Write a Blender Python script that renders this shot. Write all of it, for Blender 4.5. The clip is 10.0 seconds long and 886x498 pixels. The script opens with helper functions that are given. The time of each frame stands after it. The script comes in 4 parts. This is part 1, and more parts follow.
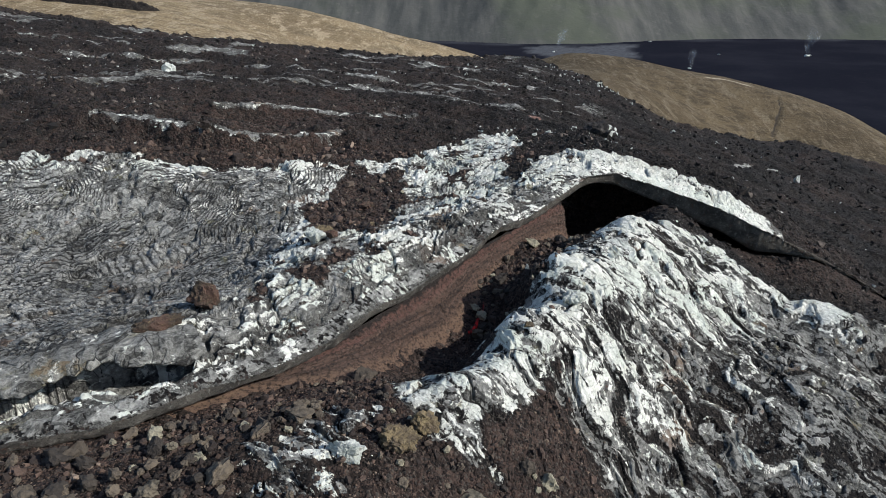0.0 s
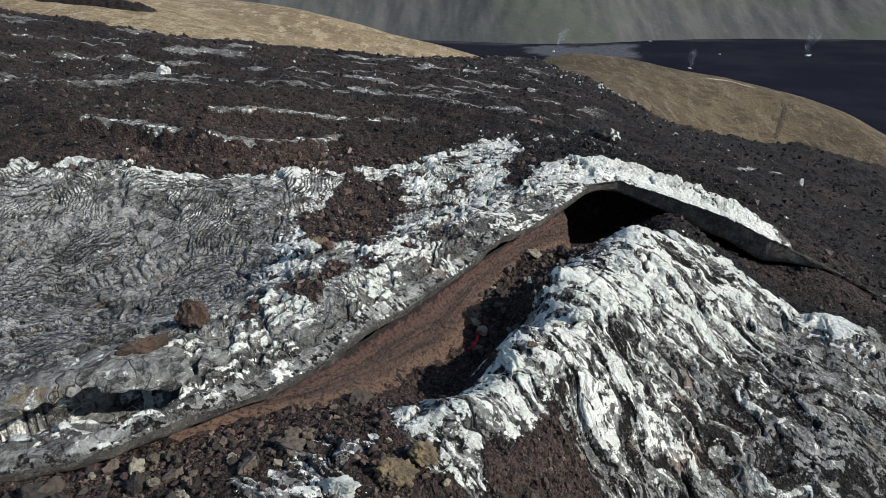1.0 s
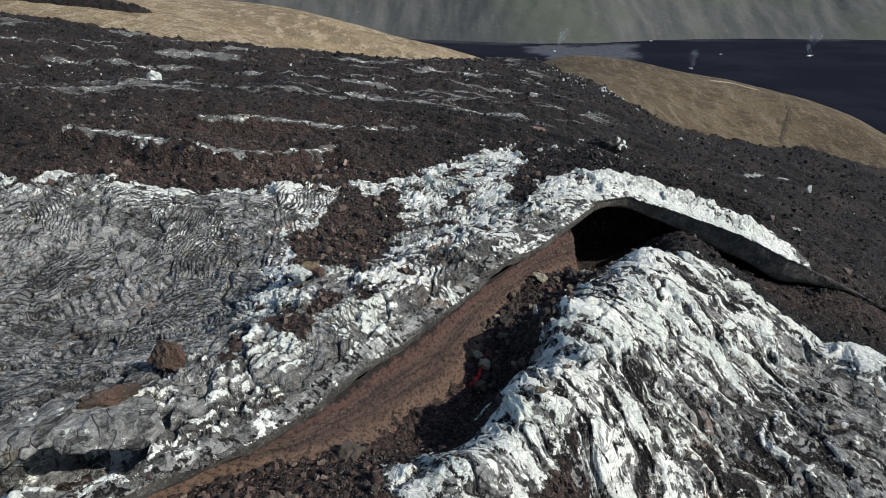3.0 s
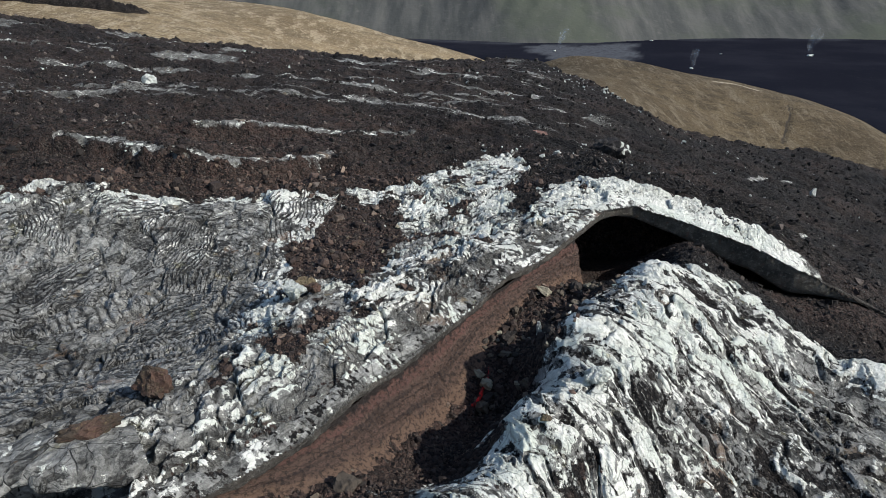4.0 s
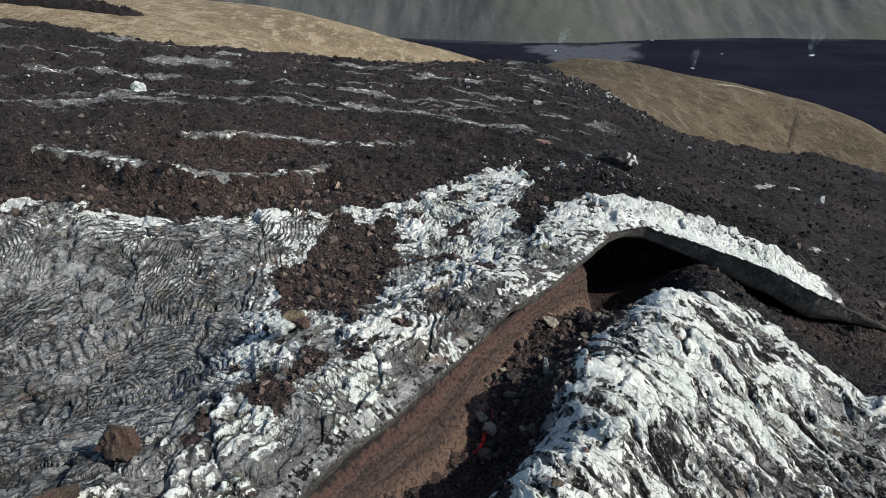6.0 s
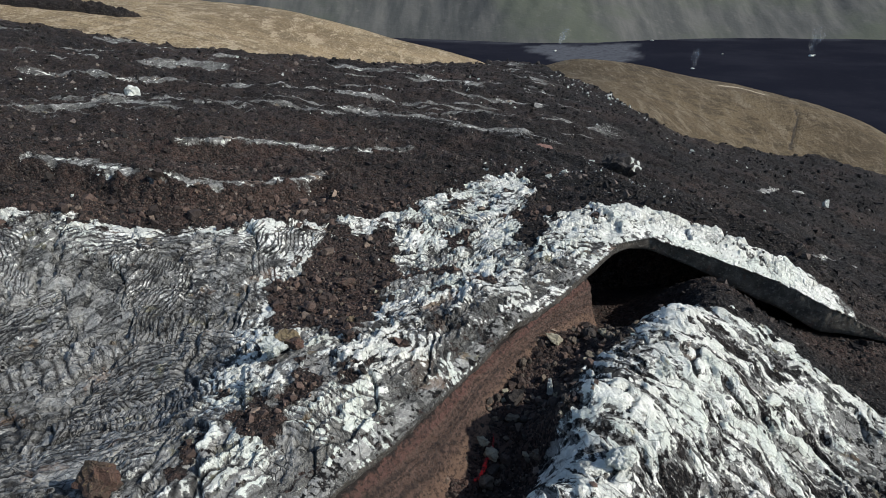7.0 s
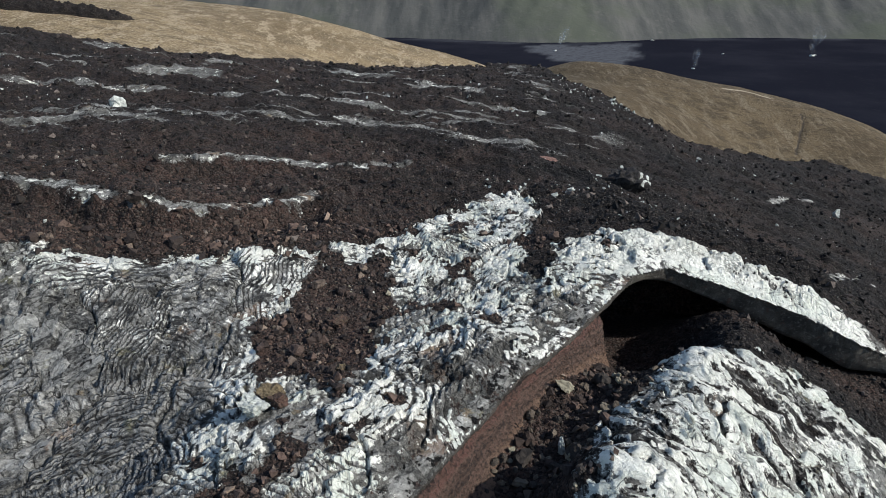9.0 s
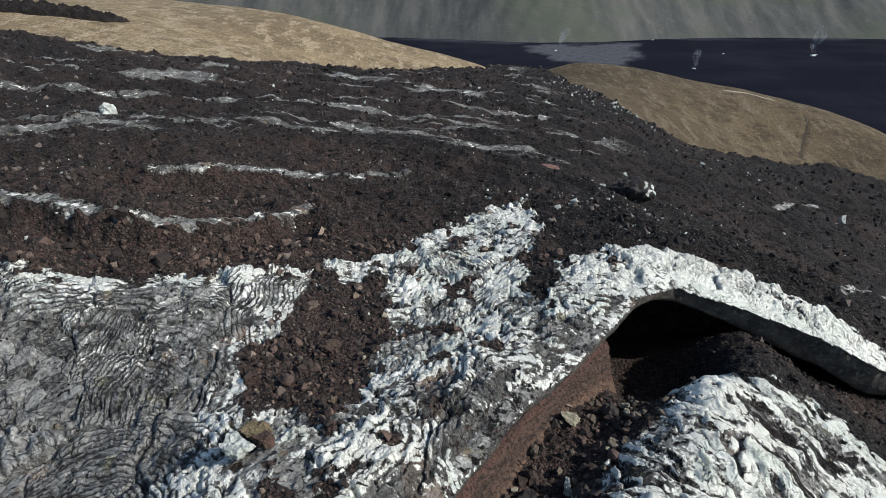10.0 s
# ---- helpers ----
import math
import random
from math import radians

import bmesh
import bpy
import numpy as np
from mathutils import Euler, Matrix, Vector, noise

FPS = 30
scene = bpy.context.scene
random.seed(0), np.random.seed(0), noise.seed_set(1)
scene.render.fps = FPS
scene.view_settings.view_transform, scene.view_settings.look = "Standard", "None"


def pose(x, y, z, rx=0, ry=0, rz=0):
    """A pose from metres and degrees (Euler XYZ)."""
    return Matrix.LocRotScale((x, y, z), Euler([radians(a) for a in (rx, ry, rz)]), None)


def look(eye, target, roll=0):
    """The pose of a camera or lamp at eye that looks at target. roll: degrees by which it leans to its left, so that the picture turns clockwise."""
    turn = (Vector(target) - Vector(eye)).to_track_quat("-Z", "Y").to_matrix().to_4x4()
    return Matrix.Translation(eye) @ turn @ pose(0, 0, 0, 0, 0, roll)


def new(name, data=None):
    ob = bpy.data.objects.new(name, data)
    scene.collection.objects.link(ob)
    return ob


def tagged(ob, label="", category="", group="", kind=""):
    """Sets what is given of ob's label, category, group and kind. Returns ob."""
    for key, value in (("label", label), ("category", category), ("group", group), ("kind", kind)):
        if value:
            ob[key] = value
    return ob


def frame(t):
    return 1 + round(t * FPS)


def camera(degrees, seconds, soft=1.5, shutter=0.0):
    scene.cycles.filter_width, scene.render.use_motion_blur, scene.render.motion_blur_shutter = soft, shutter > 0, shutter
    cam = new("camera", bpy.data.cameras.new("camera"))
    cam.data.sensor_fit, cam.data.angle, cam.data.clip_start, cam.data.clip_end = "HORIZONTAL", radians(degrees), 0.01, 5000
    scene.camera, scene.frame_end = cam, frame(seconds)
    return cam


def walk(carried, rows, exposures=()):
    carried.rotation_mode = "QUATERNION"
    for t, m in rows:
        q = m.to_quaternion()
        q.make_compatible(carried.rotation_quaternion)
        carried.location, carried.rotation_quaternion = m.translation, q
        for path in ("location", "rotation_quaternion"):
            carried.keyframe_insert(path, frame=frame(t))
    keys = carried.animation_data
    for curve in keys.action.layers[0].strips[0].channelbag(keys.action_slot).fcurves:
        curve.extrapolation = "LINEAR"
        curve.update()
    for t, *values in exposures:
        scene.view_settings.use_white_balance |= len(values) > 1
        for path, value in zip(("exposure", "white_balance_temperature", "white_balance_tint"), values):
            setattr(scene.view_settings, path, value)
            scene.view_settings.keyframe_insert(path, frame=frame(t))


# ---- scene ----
cam = camera(73.7, 10.0, soft=0.5)
METRES, EYE, TILT, LEAN, TURN = 8.0, 11.0, -24.0, 0.0, 0.0
ROWS = [
    (0, 0, 0, 0, 0, 0, 0),
    (0.5, 0.0016, 0.05041, 0.0323, -0, -0.01857, -0.01),
    (1, 0.0029, 0.1008, 0.065, -0.006189, -0.04332, -0.02),
    (1.5, 0.0041, 0.1517, 0.0974, -0.006189, -0.06189, -0.03),
    (2, 0.004, 0.2028, 0.1283, -0.01238, -0.07427, -0.05),
    (2.5, 0.004, 0.2537, 0.1595, -0.01238, -0.08665, -0.08),
    (4, 0.0025, 0.4102, 0.2626, 0, -0.1671, -0.12),
    (4.5, 0.0027, 0.4613, 0.2962, 0.006189, -0.1857, -0.13),
    (5, 0.0032, 0.5115, 0.3302, 0.006189, -0.1919, -0.14),
    (5.5, 0.0036, 0.5621, 0.3648, 0.006189, -0.2042, -0.14),
    (7, 0.0061, 0.7184, 0.4657, 0, -0.229, -0.14),
    (7.5, 0.0046, 0.7748, 0.503, -0.006189, -0.2414, -0.15),
    (8, 0.003, 0.8349, 0.5447, -0.02476, -0.2599, -0.15),
    (8.5, 0.0034, 0.895, 0.5871, -0.01857, -0.2847, -0.14),
    (9, 0.0044, 0.9602, 0.6335, -0.03095, -0.3033, -0.15),
    (9.5, 0.0082, 1.029, 0.6809, -0.02476, -0.3218, -0.15),
    (10, 0.0115, 1.101, 0.7313, -0.02476, -0.3404, -0.14),
]
walk(cam, [(t, pose(0, 0, EYE, TILT, LEAN, TURN) @ pose(METRES * x, METRES * y, METRES * z, 90 + pitch, roll, yaw)) for t, x, y, z, yaw, pitch, roll in ROWS], ((0, .05), (10, .05)))

FINE_A, FINE_R = 980, .0030     # columns and growth of the ground's fan

# ---- world and sun ----
SUN_AZ, SUN_EL = 109.0, 35.0          # degrees clockwise from the way ahead, and above the level
world = bpy.data.worlds.new("sky")
scene.world = world
world.use_nodes = True
wn = world.node_tree.nodes
sky = wn.new("ShaderNodeTexSky")
sky.sky_type, sky.sun_disc = "NISHITA", False
sky.sun_elevation, sky.sun_rotation = radians(SUN_EL), radians(SUN_AZ)
sky.altitude, sky.air_density, sky.dust_density = 200, 1.0, 0.6
world.node_tree.links.new(sky.outputs[0], wn["Background"].inputs[0])
wn["Background"].inputs[1].default_value = 0.145
sun_data = bpy.data.lights.new("sun", "SUN")
sun_data.energy, sun_data.angle, sun_data.color = 4.9, radians(0.6), (1.0, 0.96, 0.90)
sun = new("sun", sun_data)
a, e = radians(SUN_AZ), radians(SUN_EL)
sun.matrix_world = look((math.sin(a) * math.cos(e) * 80, math.cos(a) * math.cos(e) * 80, math.sin(e) * 80), (0, 0, 0))


# ---- noise ----
def hash2(ix, iy, seed):
    h = (ix.astype(np.int64) * 374761393 + iy.astype(np.int64) * 668265263 + seed * 1274126177) & 0xFFFFFFFF
    h = ((h ^ (h >> 13)) * 1274126177) & 0xFFFFFFFF
    h = ((h ^ (h >> 16)) * 2246822519) & 0xFFFFFFFF
    return (h ^ (h >> 15)) / 4294967296.0


def grain(x, y, seed=0):
    """Gradient noise, about -1 to 1."""
    ix, iy = np.floor(x), np.floor(y)
    fx, fy = x - ix, y - iy
    u, v = fx * fx * fx * (fx * (fx * 6 - 15) + 10), fy * fy * fy * (fy * (fy * 6 - 15) + 10)

    def corner(dx, dy):
        ang = hash2(ix + dx, iy + dy, seed) * 2 * np.pi
        return np.cos(ang) * (fx - dx) + np.sin(ang) * (fy - dy)
    lo = corner(0, 0) * (1 - u) + corner(1, 0) * u
    hi = corner(0, 1) * (1 - u) + corner(1, 1) * u
    return (lo * (1 - v) + hi * v) * 1.5


def fbm(x, y, octaves=4, seed=0, gain=0.5, billow=False):
    out, amp, total = 0, 1.0, 0.0
    for i in range(octaves):
        n = grain(x * 2 ** i + 17.3 * i, y * 2 ** i - 9.1 * i, seed + i)
        out = out + amp * (np.abs(n) * 2 - 0.6 if billow else n)
        total += amp
        amp *= gain
    return out / total


def cells(x, y, seed=0, jitter=0.9):
    """The nearest cell: distance, distance to the second, the cell's two random numbers, and its centre."""
    ix, iy = np.floor(x), np.floor(y)
    d1, d2 = np.full(x.shape, 9.0), np.full(x.shape, 9.0)
    cx, cy, ra, rb = (np.zeros(x.shape) for _ in range(4))
    for dx in (-1, 0, 1):
        for dy in (-1, 0, 1):
            gx, gy = ix + dx, iy + dy
            px = gx + 0.5 + (hash2(gx, gy, seed) - 0.5) * jitter
            py = gy + 0.5 + (hash2(gx, gy, seed + 7) - 0.5) * jitter
            d = np.hypot(x - px, y - py)
            near = d < d1
            d2 = np.where(near, d1, np.minimum(d2, d))
            d1 = np.where(near, d, d1)
            cx, cy = np.where(near, px, cx), np.where(near, py, cy)
            ra = np.where(near, hash2(gx, gy, seed + 11), ra)
            rb = np.where(near, hash2(gx, gy, seed + 13), rb)
    return d1, d2, ra, rb, cx, cy


def step(lo, hi, v):
    t = np.clip((v - lo) / (hi - lo), 0, 1)
    return t * t * (3 - 2 * t)


def line_distance(x, y, line):
    """Distance to a line of corners, and how far along it (in corners) the nearest place lies."""
    best, along = np.full(x.shape, 1e9), np.zeros(x.shape)
    for i in range(len(line) - 1):
        ax, ay, bx, by = line[i][0], line[i][1], line[i + 1][0], line[i + 1][1]
        t = np.clip(((x - ax) * (bx - ax) + (y - ay) * (by - ay)) / ((bx - ax) ** 2 + (by - ay) ** 2), 0, 1)
        d = np.hypot(x - ax - t * (bx - ax), y - ay - t * (by - ay))
        near = d < best
        best, along = np.where(near, d, best), np.where(near, i + t, along)
    return best, along


def area(x, y, corners):
    """Signed distance to a closed outline, positive inside."""
    inside = np.zeros(x.shape, bool)
    n = len(corners)
    for i in range(n):
        ax, ay, bx, by = corners[i][0], corners[i][1], corners[(i + 1) % n][0], corners[(i + 1) % n][1]
        if ay != by:
            cross = (ay > y) != (by > y)
            inside ^= cross & (x < (bx - ax) * (y - ay) / (by - ay) + ax)
    d = line_distance(x, y, list(corners) + [corners[0]])[0]
    return np.where(inside, d, -d)




# ---- materials ----
class Mat:
    """A small builder for node materials."""

    def __init__(self, name, rough=.8):
        self.m = bpy.data.materials.new(name)
        self.m.use_nodes = True
        self.n, self.l = self.m.node_tree.nodes, self.m.node_tree.links
        self.p = self.n["Principled BSDF"]
        self.p.inputs["Roughness"].default_value = rough
        self.pos = self.n.new("ShaderNodeNewGeometry").outputs["Position"]

    def put(self, value, socket):
        if isinstance(value, (int, float)):
            socket.default_value = value
        elif isinstance(value, tuple):
            socket.default_value = (*value, 1) if len(value) == 3 else value
        else:
            self.l.new(value, socket)

    def noise(self, scale, detail=4, rough=.6, stretch=None, out="Fac", distort=0):
        t = self.n.new("ShaderNodeTexNoise")
        t.inputs["Scale"].default_value, t.inputs["Detail"].default_value, t.inputs["Roughness"].default_value = scale, detail, rough
        t.inputs["Distortion"].default_value = distort
        if stretch:
            mp = self.n.new("ShaderNodeMapping")
            mp.inputs["Scale"].default_value, mp.inputs["Rotation"].default_value = stretch[:3], (0, 0, stretch[3] if len(stretch) > 3 else 0)
            self.l.new(self.pos, mp.inputs[0])
            self.l.new(mp.outputs[0], t.inputs["Vector"])
        else:
            self.l.new(self.pos, t.inputs["Vector"])
        return t.outputs[out]

    def drawn(self, scale, angle, long, detail=4, distort=.5):
        """Noise drawn out along a level direction, in degrees."""
        mp, t = self.n.new("ShaderNodeMapping"), self.n.new("ShaderNodeTexNoise")
        mp.vector_type = "TEXTURE"
        mp.inputs["Rotation"].default_value, mp.inputs["Scale"].default_value = (0, 0, radians(angle)), (long, 1, 1)
        self.l.new(self.pos, mp.inputs[0])
        self.l.new(mp.outputs[0], t.inputs["Vector"])
        t.inputs["Scale"].default_value, t.inputs["Detail"].default_value, t.inputs["Roughness"].default_value = scale, detail, .62
        t.inputs["Distortion"].default_value = distort
        return t.outputs["Fac"]

    def voronoi(self, scale, feature="F1", out="Distance"):
        t = self.n.new("ShaderNodeTexVoronoi")
        t.feature = feature
        t.inputs["Scale"].default_value = scale
        self.l.new(self.pos, t.inputs["Vector"])
        return t.outputs[out]

    def moved(self, soft, amount):
        """The place, pushed about by a soft colour noise."""
        t = self.n.new("ShaderNodeVectorMath")
        t.operation = "MULTIPLY_ADD"
        self.l.new(soft, t.inputs[0])
        t.inputs[1].default_value = (amount * 2,) * 3
        self.l.new(self.pos, t.inputs[2])
        return t.outputs[0]

    def cracked(self, soft, scale, amount):
        """Broken plates: a tone for each, and the distance to its edge."""
        out = []
        for feature, socket in (("F1", "Color"), ("DISTANCE_TO_EDGE", "Distance")):
            t = self.n.new("ShaderNodeTexVoronoi")
            t.feature = feature
            t.inputs["Scale"].default_value = scale
            self.l.new(self.moved(soft, amount), t.inputs["Vector"])
            out.append(t.outputs[socket])
        s = self.n.new("ShaderNodeSeparateColor")
        self.l.new(out[0], s.inputs[0])
        return s.outputs[0], out[1]

    def pebbles(self, scale):
        """Small stones: a tone for each, and a dome."""
        t = self.n.new("ShaderNodeTexVoronoi")
        t.inputs["Scale"].default_value = scale
        self.l.new(self.pos, t.inputs["Vector"])
        s = self.n.new("ShaderNodeSeparateColor")
        self.l.new(t.outputs["Color"], s.inputs[0])
        return s.outputs[0], self.ramp(t.outputs["Distance"], .0, .75, 1, 0)

    def banded(self, height, times, along):
        """Noise drawn out into bands that follow a height of the mesh's own."""
        s, k, t = self.n.new("ShaderNodeSeparateXYZ"), self.n.new("ShaderNodeCombineXYZ"), self.n.new("ShaderNodeTexNoise")
        self.l.new(self.pos, s.inputs[0])
        for i in (0, 1):
            self.l.new(self.math("MULTIPLY", s.outputs[i], along), k.inputs[i])
        self.l.new(self.math("MULTIPLY", height, times), k.inputs[2])
        self.l.new(k.outputs[0], t.inputs["Vector"])
        t.inputs["Scale"].default_value, t.inputs["Detail"].default_value, t.inputs["Roughness"].default_value = 1.0, 5, .65
        return t.outputs["Fac"]

    def attr(self, name, channel=None):
        t = self.n.new("ShaderNodeAttribute")
        t.attribute_name = name
        if channel is None:
            return t.outputs["Fac"]
        s = self.n.new("ShaderNodeSeparateColor")
        self.l.new(t.outputs["Color"], s.inputs[0])
        return s.outputs[channel]

    def attr_alpha(self, name):
        t = self.n.new("ShaderNodeAttribute")
        t.attribute_name = name
        return t.outputs["Alpha"]

    def math(self, op, a, b=0.0, c=0.0, clamp=False):
        t = self.n.new("ShaderNodeMath")
        t.operation, t.use_clamp = op, clamp
        for v, s in zip((a, b, c), t.inputs):
            self.put(v, s)
        return t.outputs[0]

    def arcs(self, phase):
        """Rounded tops with sharp creases between them, 0 to 1."""
        return self.math("ABSOLUTE", self.math("SINE", phase))

    def ramp(self, v, lo, hi, a=0.0, b=1.0):
        t = self.n.new("ShaderNodeMapRange")
        t.interpolation_type = "SMOOTHSTEP"
        for x, s in zip((v, lo, hi, a, b), t.inputs):
            self.put(x, s)
        return t.outputs[0]

    def mix(self, f, a, b):
        t = self.n.new("ShaderNodeMix")
        t.data_type = "RGBA"
        for v, s in zip((f, a, b), (t.inputs[0], t.inputs[6], t.inputs[7])):
            self.put(v, s)
        return t.outputs[2]

    def island(self):
        return self.n.new("ShaderNodeNewGeometry").outputs["Random Per Island"]

    def each(self):
        return self.n.new("ShaderNodeObjectInfo").outputs["Random"]

    def bump(self, height, distance=.05, strength=1.0, base=None):
        t = self.n.new("ShaderNodeBump")
        t.inputs["Strength"].default_value, t.inputs["Distance"].default_value = strength, distance
        self.put(height, t.inputs["Height"])
        if base is not None:
            self.l.new(base, t.inputs["Normal"])
        return t.outputs[0]

    def finish(self, color, rough=None, normal=None, spec=.4):
        self.put(color, self.p.inputs["Base Color"])
        if rough is not None:
            self.put(rough, self.p.inputs["Roughness"])
        if normal is not None:
            self.l.new(normal, self.p.inputs["Normal"])
        self.p.inputs["Specular IOR Level"].default_value = spec
        return self.m


def ground_material():
    """Clinker, silvery skin with ropes and plates, and white salts, laid by the mesh's own cover."""
    m = Mat("lava_ground")
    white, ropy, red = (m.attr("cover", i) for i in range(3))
    rope, skin_k = m.attr("rope"), m.attr_alpha("cover")
    fine, mid, wide, grit = m.noise(9, 5, .65), m.noise(2.2, 5, .6), m.noise(.35, 4, .55), m.noise(30, 3, .7)
    soft = m.noise(1.1, 1, .5, None, "Color")
    # fabric drawn out by the flow: along the bank outside, down the ridge inside, none on the ropes
    inner = m.attr("inner")
    a, b = m.drawn(3.6, 54, 3.0, 5, 1.0), m.drawn(3.6, -44, 5.5, 5, .8)
    drawn = m.math("SUBTRACT", m.math("ADD", m.math("MULTIPLY", a, m.math("SUBTRACT", 1.0, inner)), m.math("MULTIPLY", b, inner)), .5)
    drawn = m.math("MULTIPLY", drawn, m.math("SUBTRACT", 1.0, m.math("MULTIPLY", ropy, .85)))
    # ropes: the mesh's own cords with thin threads on them, and free swirls
    cord = m.arcs(m.math("ADD", m.math("MULTIPLY", rope, 3.142 / .25), m.math("MULTIPLY", m.math("SUBTRACT", fine, .5), .9)))
    thread = m.arcs(m.math("ADD", m.math("MULTIPLY", rope, 3.142 / .085), m.math("MULTIPLY", mid, 5.0)))
    free = m.arcs(m.math("MULTIPLY", m.noise(.75, 2, .45, None, "Fac", .8), 30.0))
    pick = m.ramp(m.noise(.55, 2, .5), .32, .40)
    wave = m.math("ADD", m.math("MULTIPLY", cord, pick), m.math("MULTIPLY", free, m.math("SUBTRACT", 1.0, pick)))
    crest = m.ramp(wave, .10, .85)
    rope_on = m.ramp(ropy, .05, .75, .12, 1)
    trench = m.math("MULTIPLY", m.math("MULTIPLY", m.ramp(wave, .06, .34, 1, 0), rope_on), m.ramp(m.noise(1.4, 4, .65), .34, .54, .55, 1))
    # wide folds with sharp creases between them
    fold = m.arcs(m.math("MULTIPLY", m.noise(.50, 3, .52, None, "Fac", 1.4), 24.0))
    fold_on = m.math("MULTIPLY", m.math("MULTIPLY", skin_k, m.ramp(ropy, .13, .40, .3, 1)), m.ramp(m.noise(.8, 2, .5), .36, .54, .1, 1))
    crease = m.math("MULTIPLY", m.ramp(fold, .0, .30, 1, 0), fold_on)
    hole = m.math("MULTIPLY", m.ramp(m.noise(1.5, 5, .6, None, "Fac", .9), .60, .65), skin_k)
    # broken plates
    plate_tone, plate_edge = m.cracked(soft, 1.6, .45)
    bit_tone, bit_edge = m.cracked(soft, 5.0, .35)
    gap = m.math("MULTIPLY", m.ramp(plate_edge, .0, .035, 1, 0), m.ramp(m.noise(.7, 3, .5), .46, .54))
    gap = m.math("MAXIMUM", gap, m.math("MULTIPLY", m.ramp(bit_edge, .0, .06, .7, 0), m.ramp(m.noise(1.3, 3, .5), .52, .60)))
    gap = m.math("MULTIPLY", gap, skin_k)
    # loose ground
    grain_tone, grain_dome = m.pebbles(6.5)
    small_tone, small_dome = m.pebbles(15.0)
    black = m.mix(grain_tone, (.0035, .0035, .0035), (.0125, .0112, .0108))
    black = m.mix(m.ramp(m.noise(.16, 4, .6), .46, .62, 0, .8), black, (.019, .0145, .0125))
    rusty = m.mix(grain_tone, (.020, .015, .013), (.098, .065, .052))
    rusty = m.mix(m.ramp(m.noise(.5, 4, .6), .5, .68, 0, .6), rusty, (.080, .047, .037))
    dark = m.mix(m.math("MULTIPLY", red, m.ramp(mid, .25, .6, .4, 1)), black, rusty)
    dark = m.mix(m.ramp(small_tone, .86, .90, 0, .75), dark, (.075, .066, .057))
    dark = m.mix(m.ramp(small_tone, .0, .5, .85, 0), dark, (.004, .004, .004))
    # skin: grey, olive and rust by turns
    t = m.math("ADD", m.math("MULTIPLY", plate_tone, .36), -.03)
    # rope tops lighter than their troughs, self-shading put into the tone
    t = m.math("ADD", t, m.math("MULTIPLY", m.math("MULTIPLY", crest, rope_on), .30))
    t = m.math("ADD", t, m.math("MULTIPLY", bit_tone, .22))
    t = m.math("ADD", t, m.math("MULTIPLY", m.math("SUBTRACT", fine, .5), .8))
    t = m.math("ADD", t, m.math("MULTIPLY", m.math("SUBTRACT", grit, .5), .4))
    t = m.math("ADD", t, m.math("MULTIPLY", drawn, 1.1))
    t = m.math("ADD", t, m.math("MULTIPLY", m.math("SUBTRACT", wide, .5), .9), 0, True)
    t = m.math("SUBTRACT", t, m.math("MULTIPLY", ropy, .20), 0, True)
    skin = m.mix(t, (.040, .040, .038), (.56, .56, .52))
    skin = m.mix(m.ramp(m.noise(.9, 5, .7), .58, .68, 0, .5), skin, (.21, .20, .105))
    skin = m.mix(m.ramp(m.noise(.45, 6, .7), .59, .65, 0, .5), skin, (.20, .118, .075))
    ash = m.mix(m.ramp(grit, .40, .62), (.030, .029, .026), (.150, .148, .132))
    skin = m.mix(m.math("MULTIPLY", red, .85), skin, ash)
    salt = m.mix(m.math("ADD", m.math("MULTIPLY", t, .9), .46, 0, True), (.36, .39, .34), (.87, .87, .80))
    salt = m.mix(m.ramp(wide, .46, .62, 0, .55), salt, (.52, .58, .50))
    salt = m.mix(m.ramp(m.noise(1.3, 6, .7), .62, .70, 0, .5), salt, (.46, .40, .22))
    k = m.math("ADD", skin_k, m.math("MULTIPLY", m.math("SUBTRACT", fine, .5), 1.0))
    color = m.mix(m.ramp(k, .38, .50), dark, skin)
    w = m.math("ADD", white, m.math("MULTIPLY", m.math("SUBTRACT", fine, .5), .65))
    w = m.math("ADD", w, m.math("MULTIPLY", drawn, 1.1))
    w = m.math("ADD", w, m.math("MULTIPLY", m.math("SUBTRACT", grit, .5), .5))
    w = m.math("ADD", w, m.math("MULTIPLY", m.math("SUBTRACT", bit_tone, .5), .30))
    w = m.math("ADD", w, m.math("MULTIPLY", m.math("SUBTRACT", crest, .5), m.math("MULTIPLY", rope_on, .40)))
    w = m.math("MULTIPLY", m.ramp(w, .40, .56), m.ramp(white, .02, .15))
    color = m.mix(w, color, salt)
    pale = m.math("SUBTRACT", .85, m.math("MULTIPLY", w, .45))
    # rope troughs, creases and holes get shade painted in; plate gaps are dark
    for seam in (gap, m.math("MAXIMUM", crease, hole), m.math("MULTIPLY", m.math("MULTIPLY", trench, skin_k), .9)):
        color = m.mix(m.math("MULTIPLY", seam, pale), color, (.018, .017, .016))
    # relief, in metres
    loose = m.math("SUBTRACT", 1.0, m.ramp(k, .38, .50))
    h = m.math("MULTIPLY", m.math("MULTIPLY", wave, rope_on), .06)
    h = m.math("ADD", h, m.math("MULTIPLY", m.math("MULTIPLY", thread, rope_on), .018))
    h = m.math("ADD", h, m.math("MULTIPLY", m.math("MULTIPLY", fold, fold_on), .10))
    h = m.math("ADD", h, m.math("MULTIPLY", hole, -.07))
    h = m.math("ADD", h, m.math("MULTIPLY", drawn, .18))
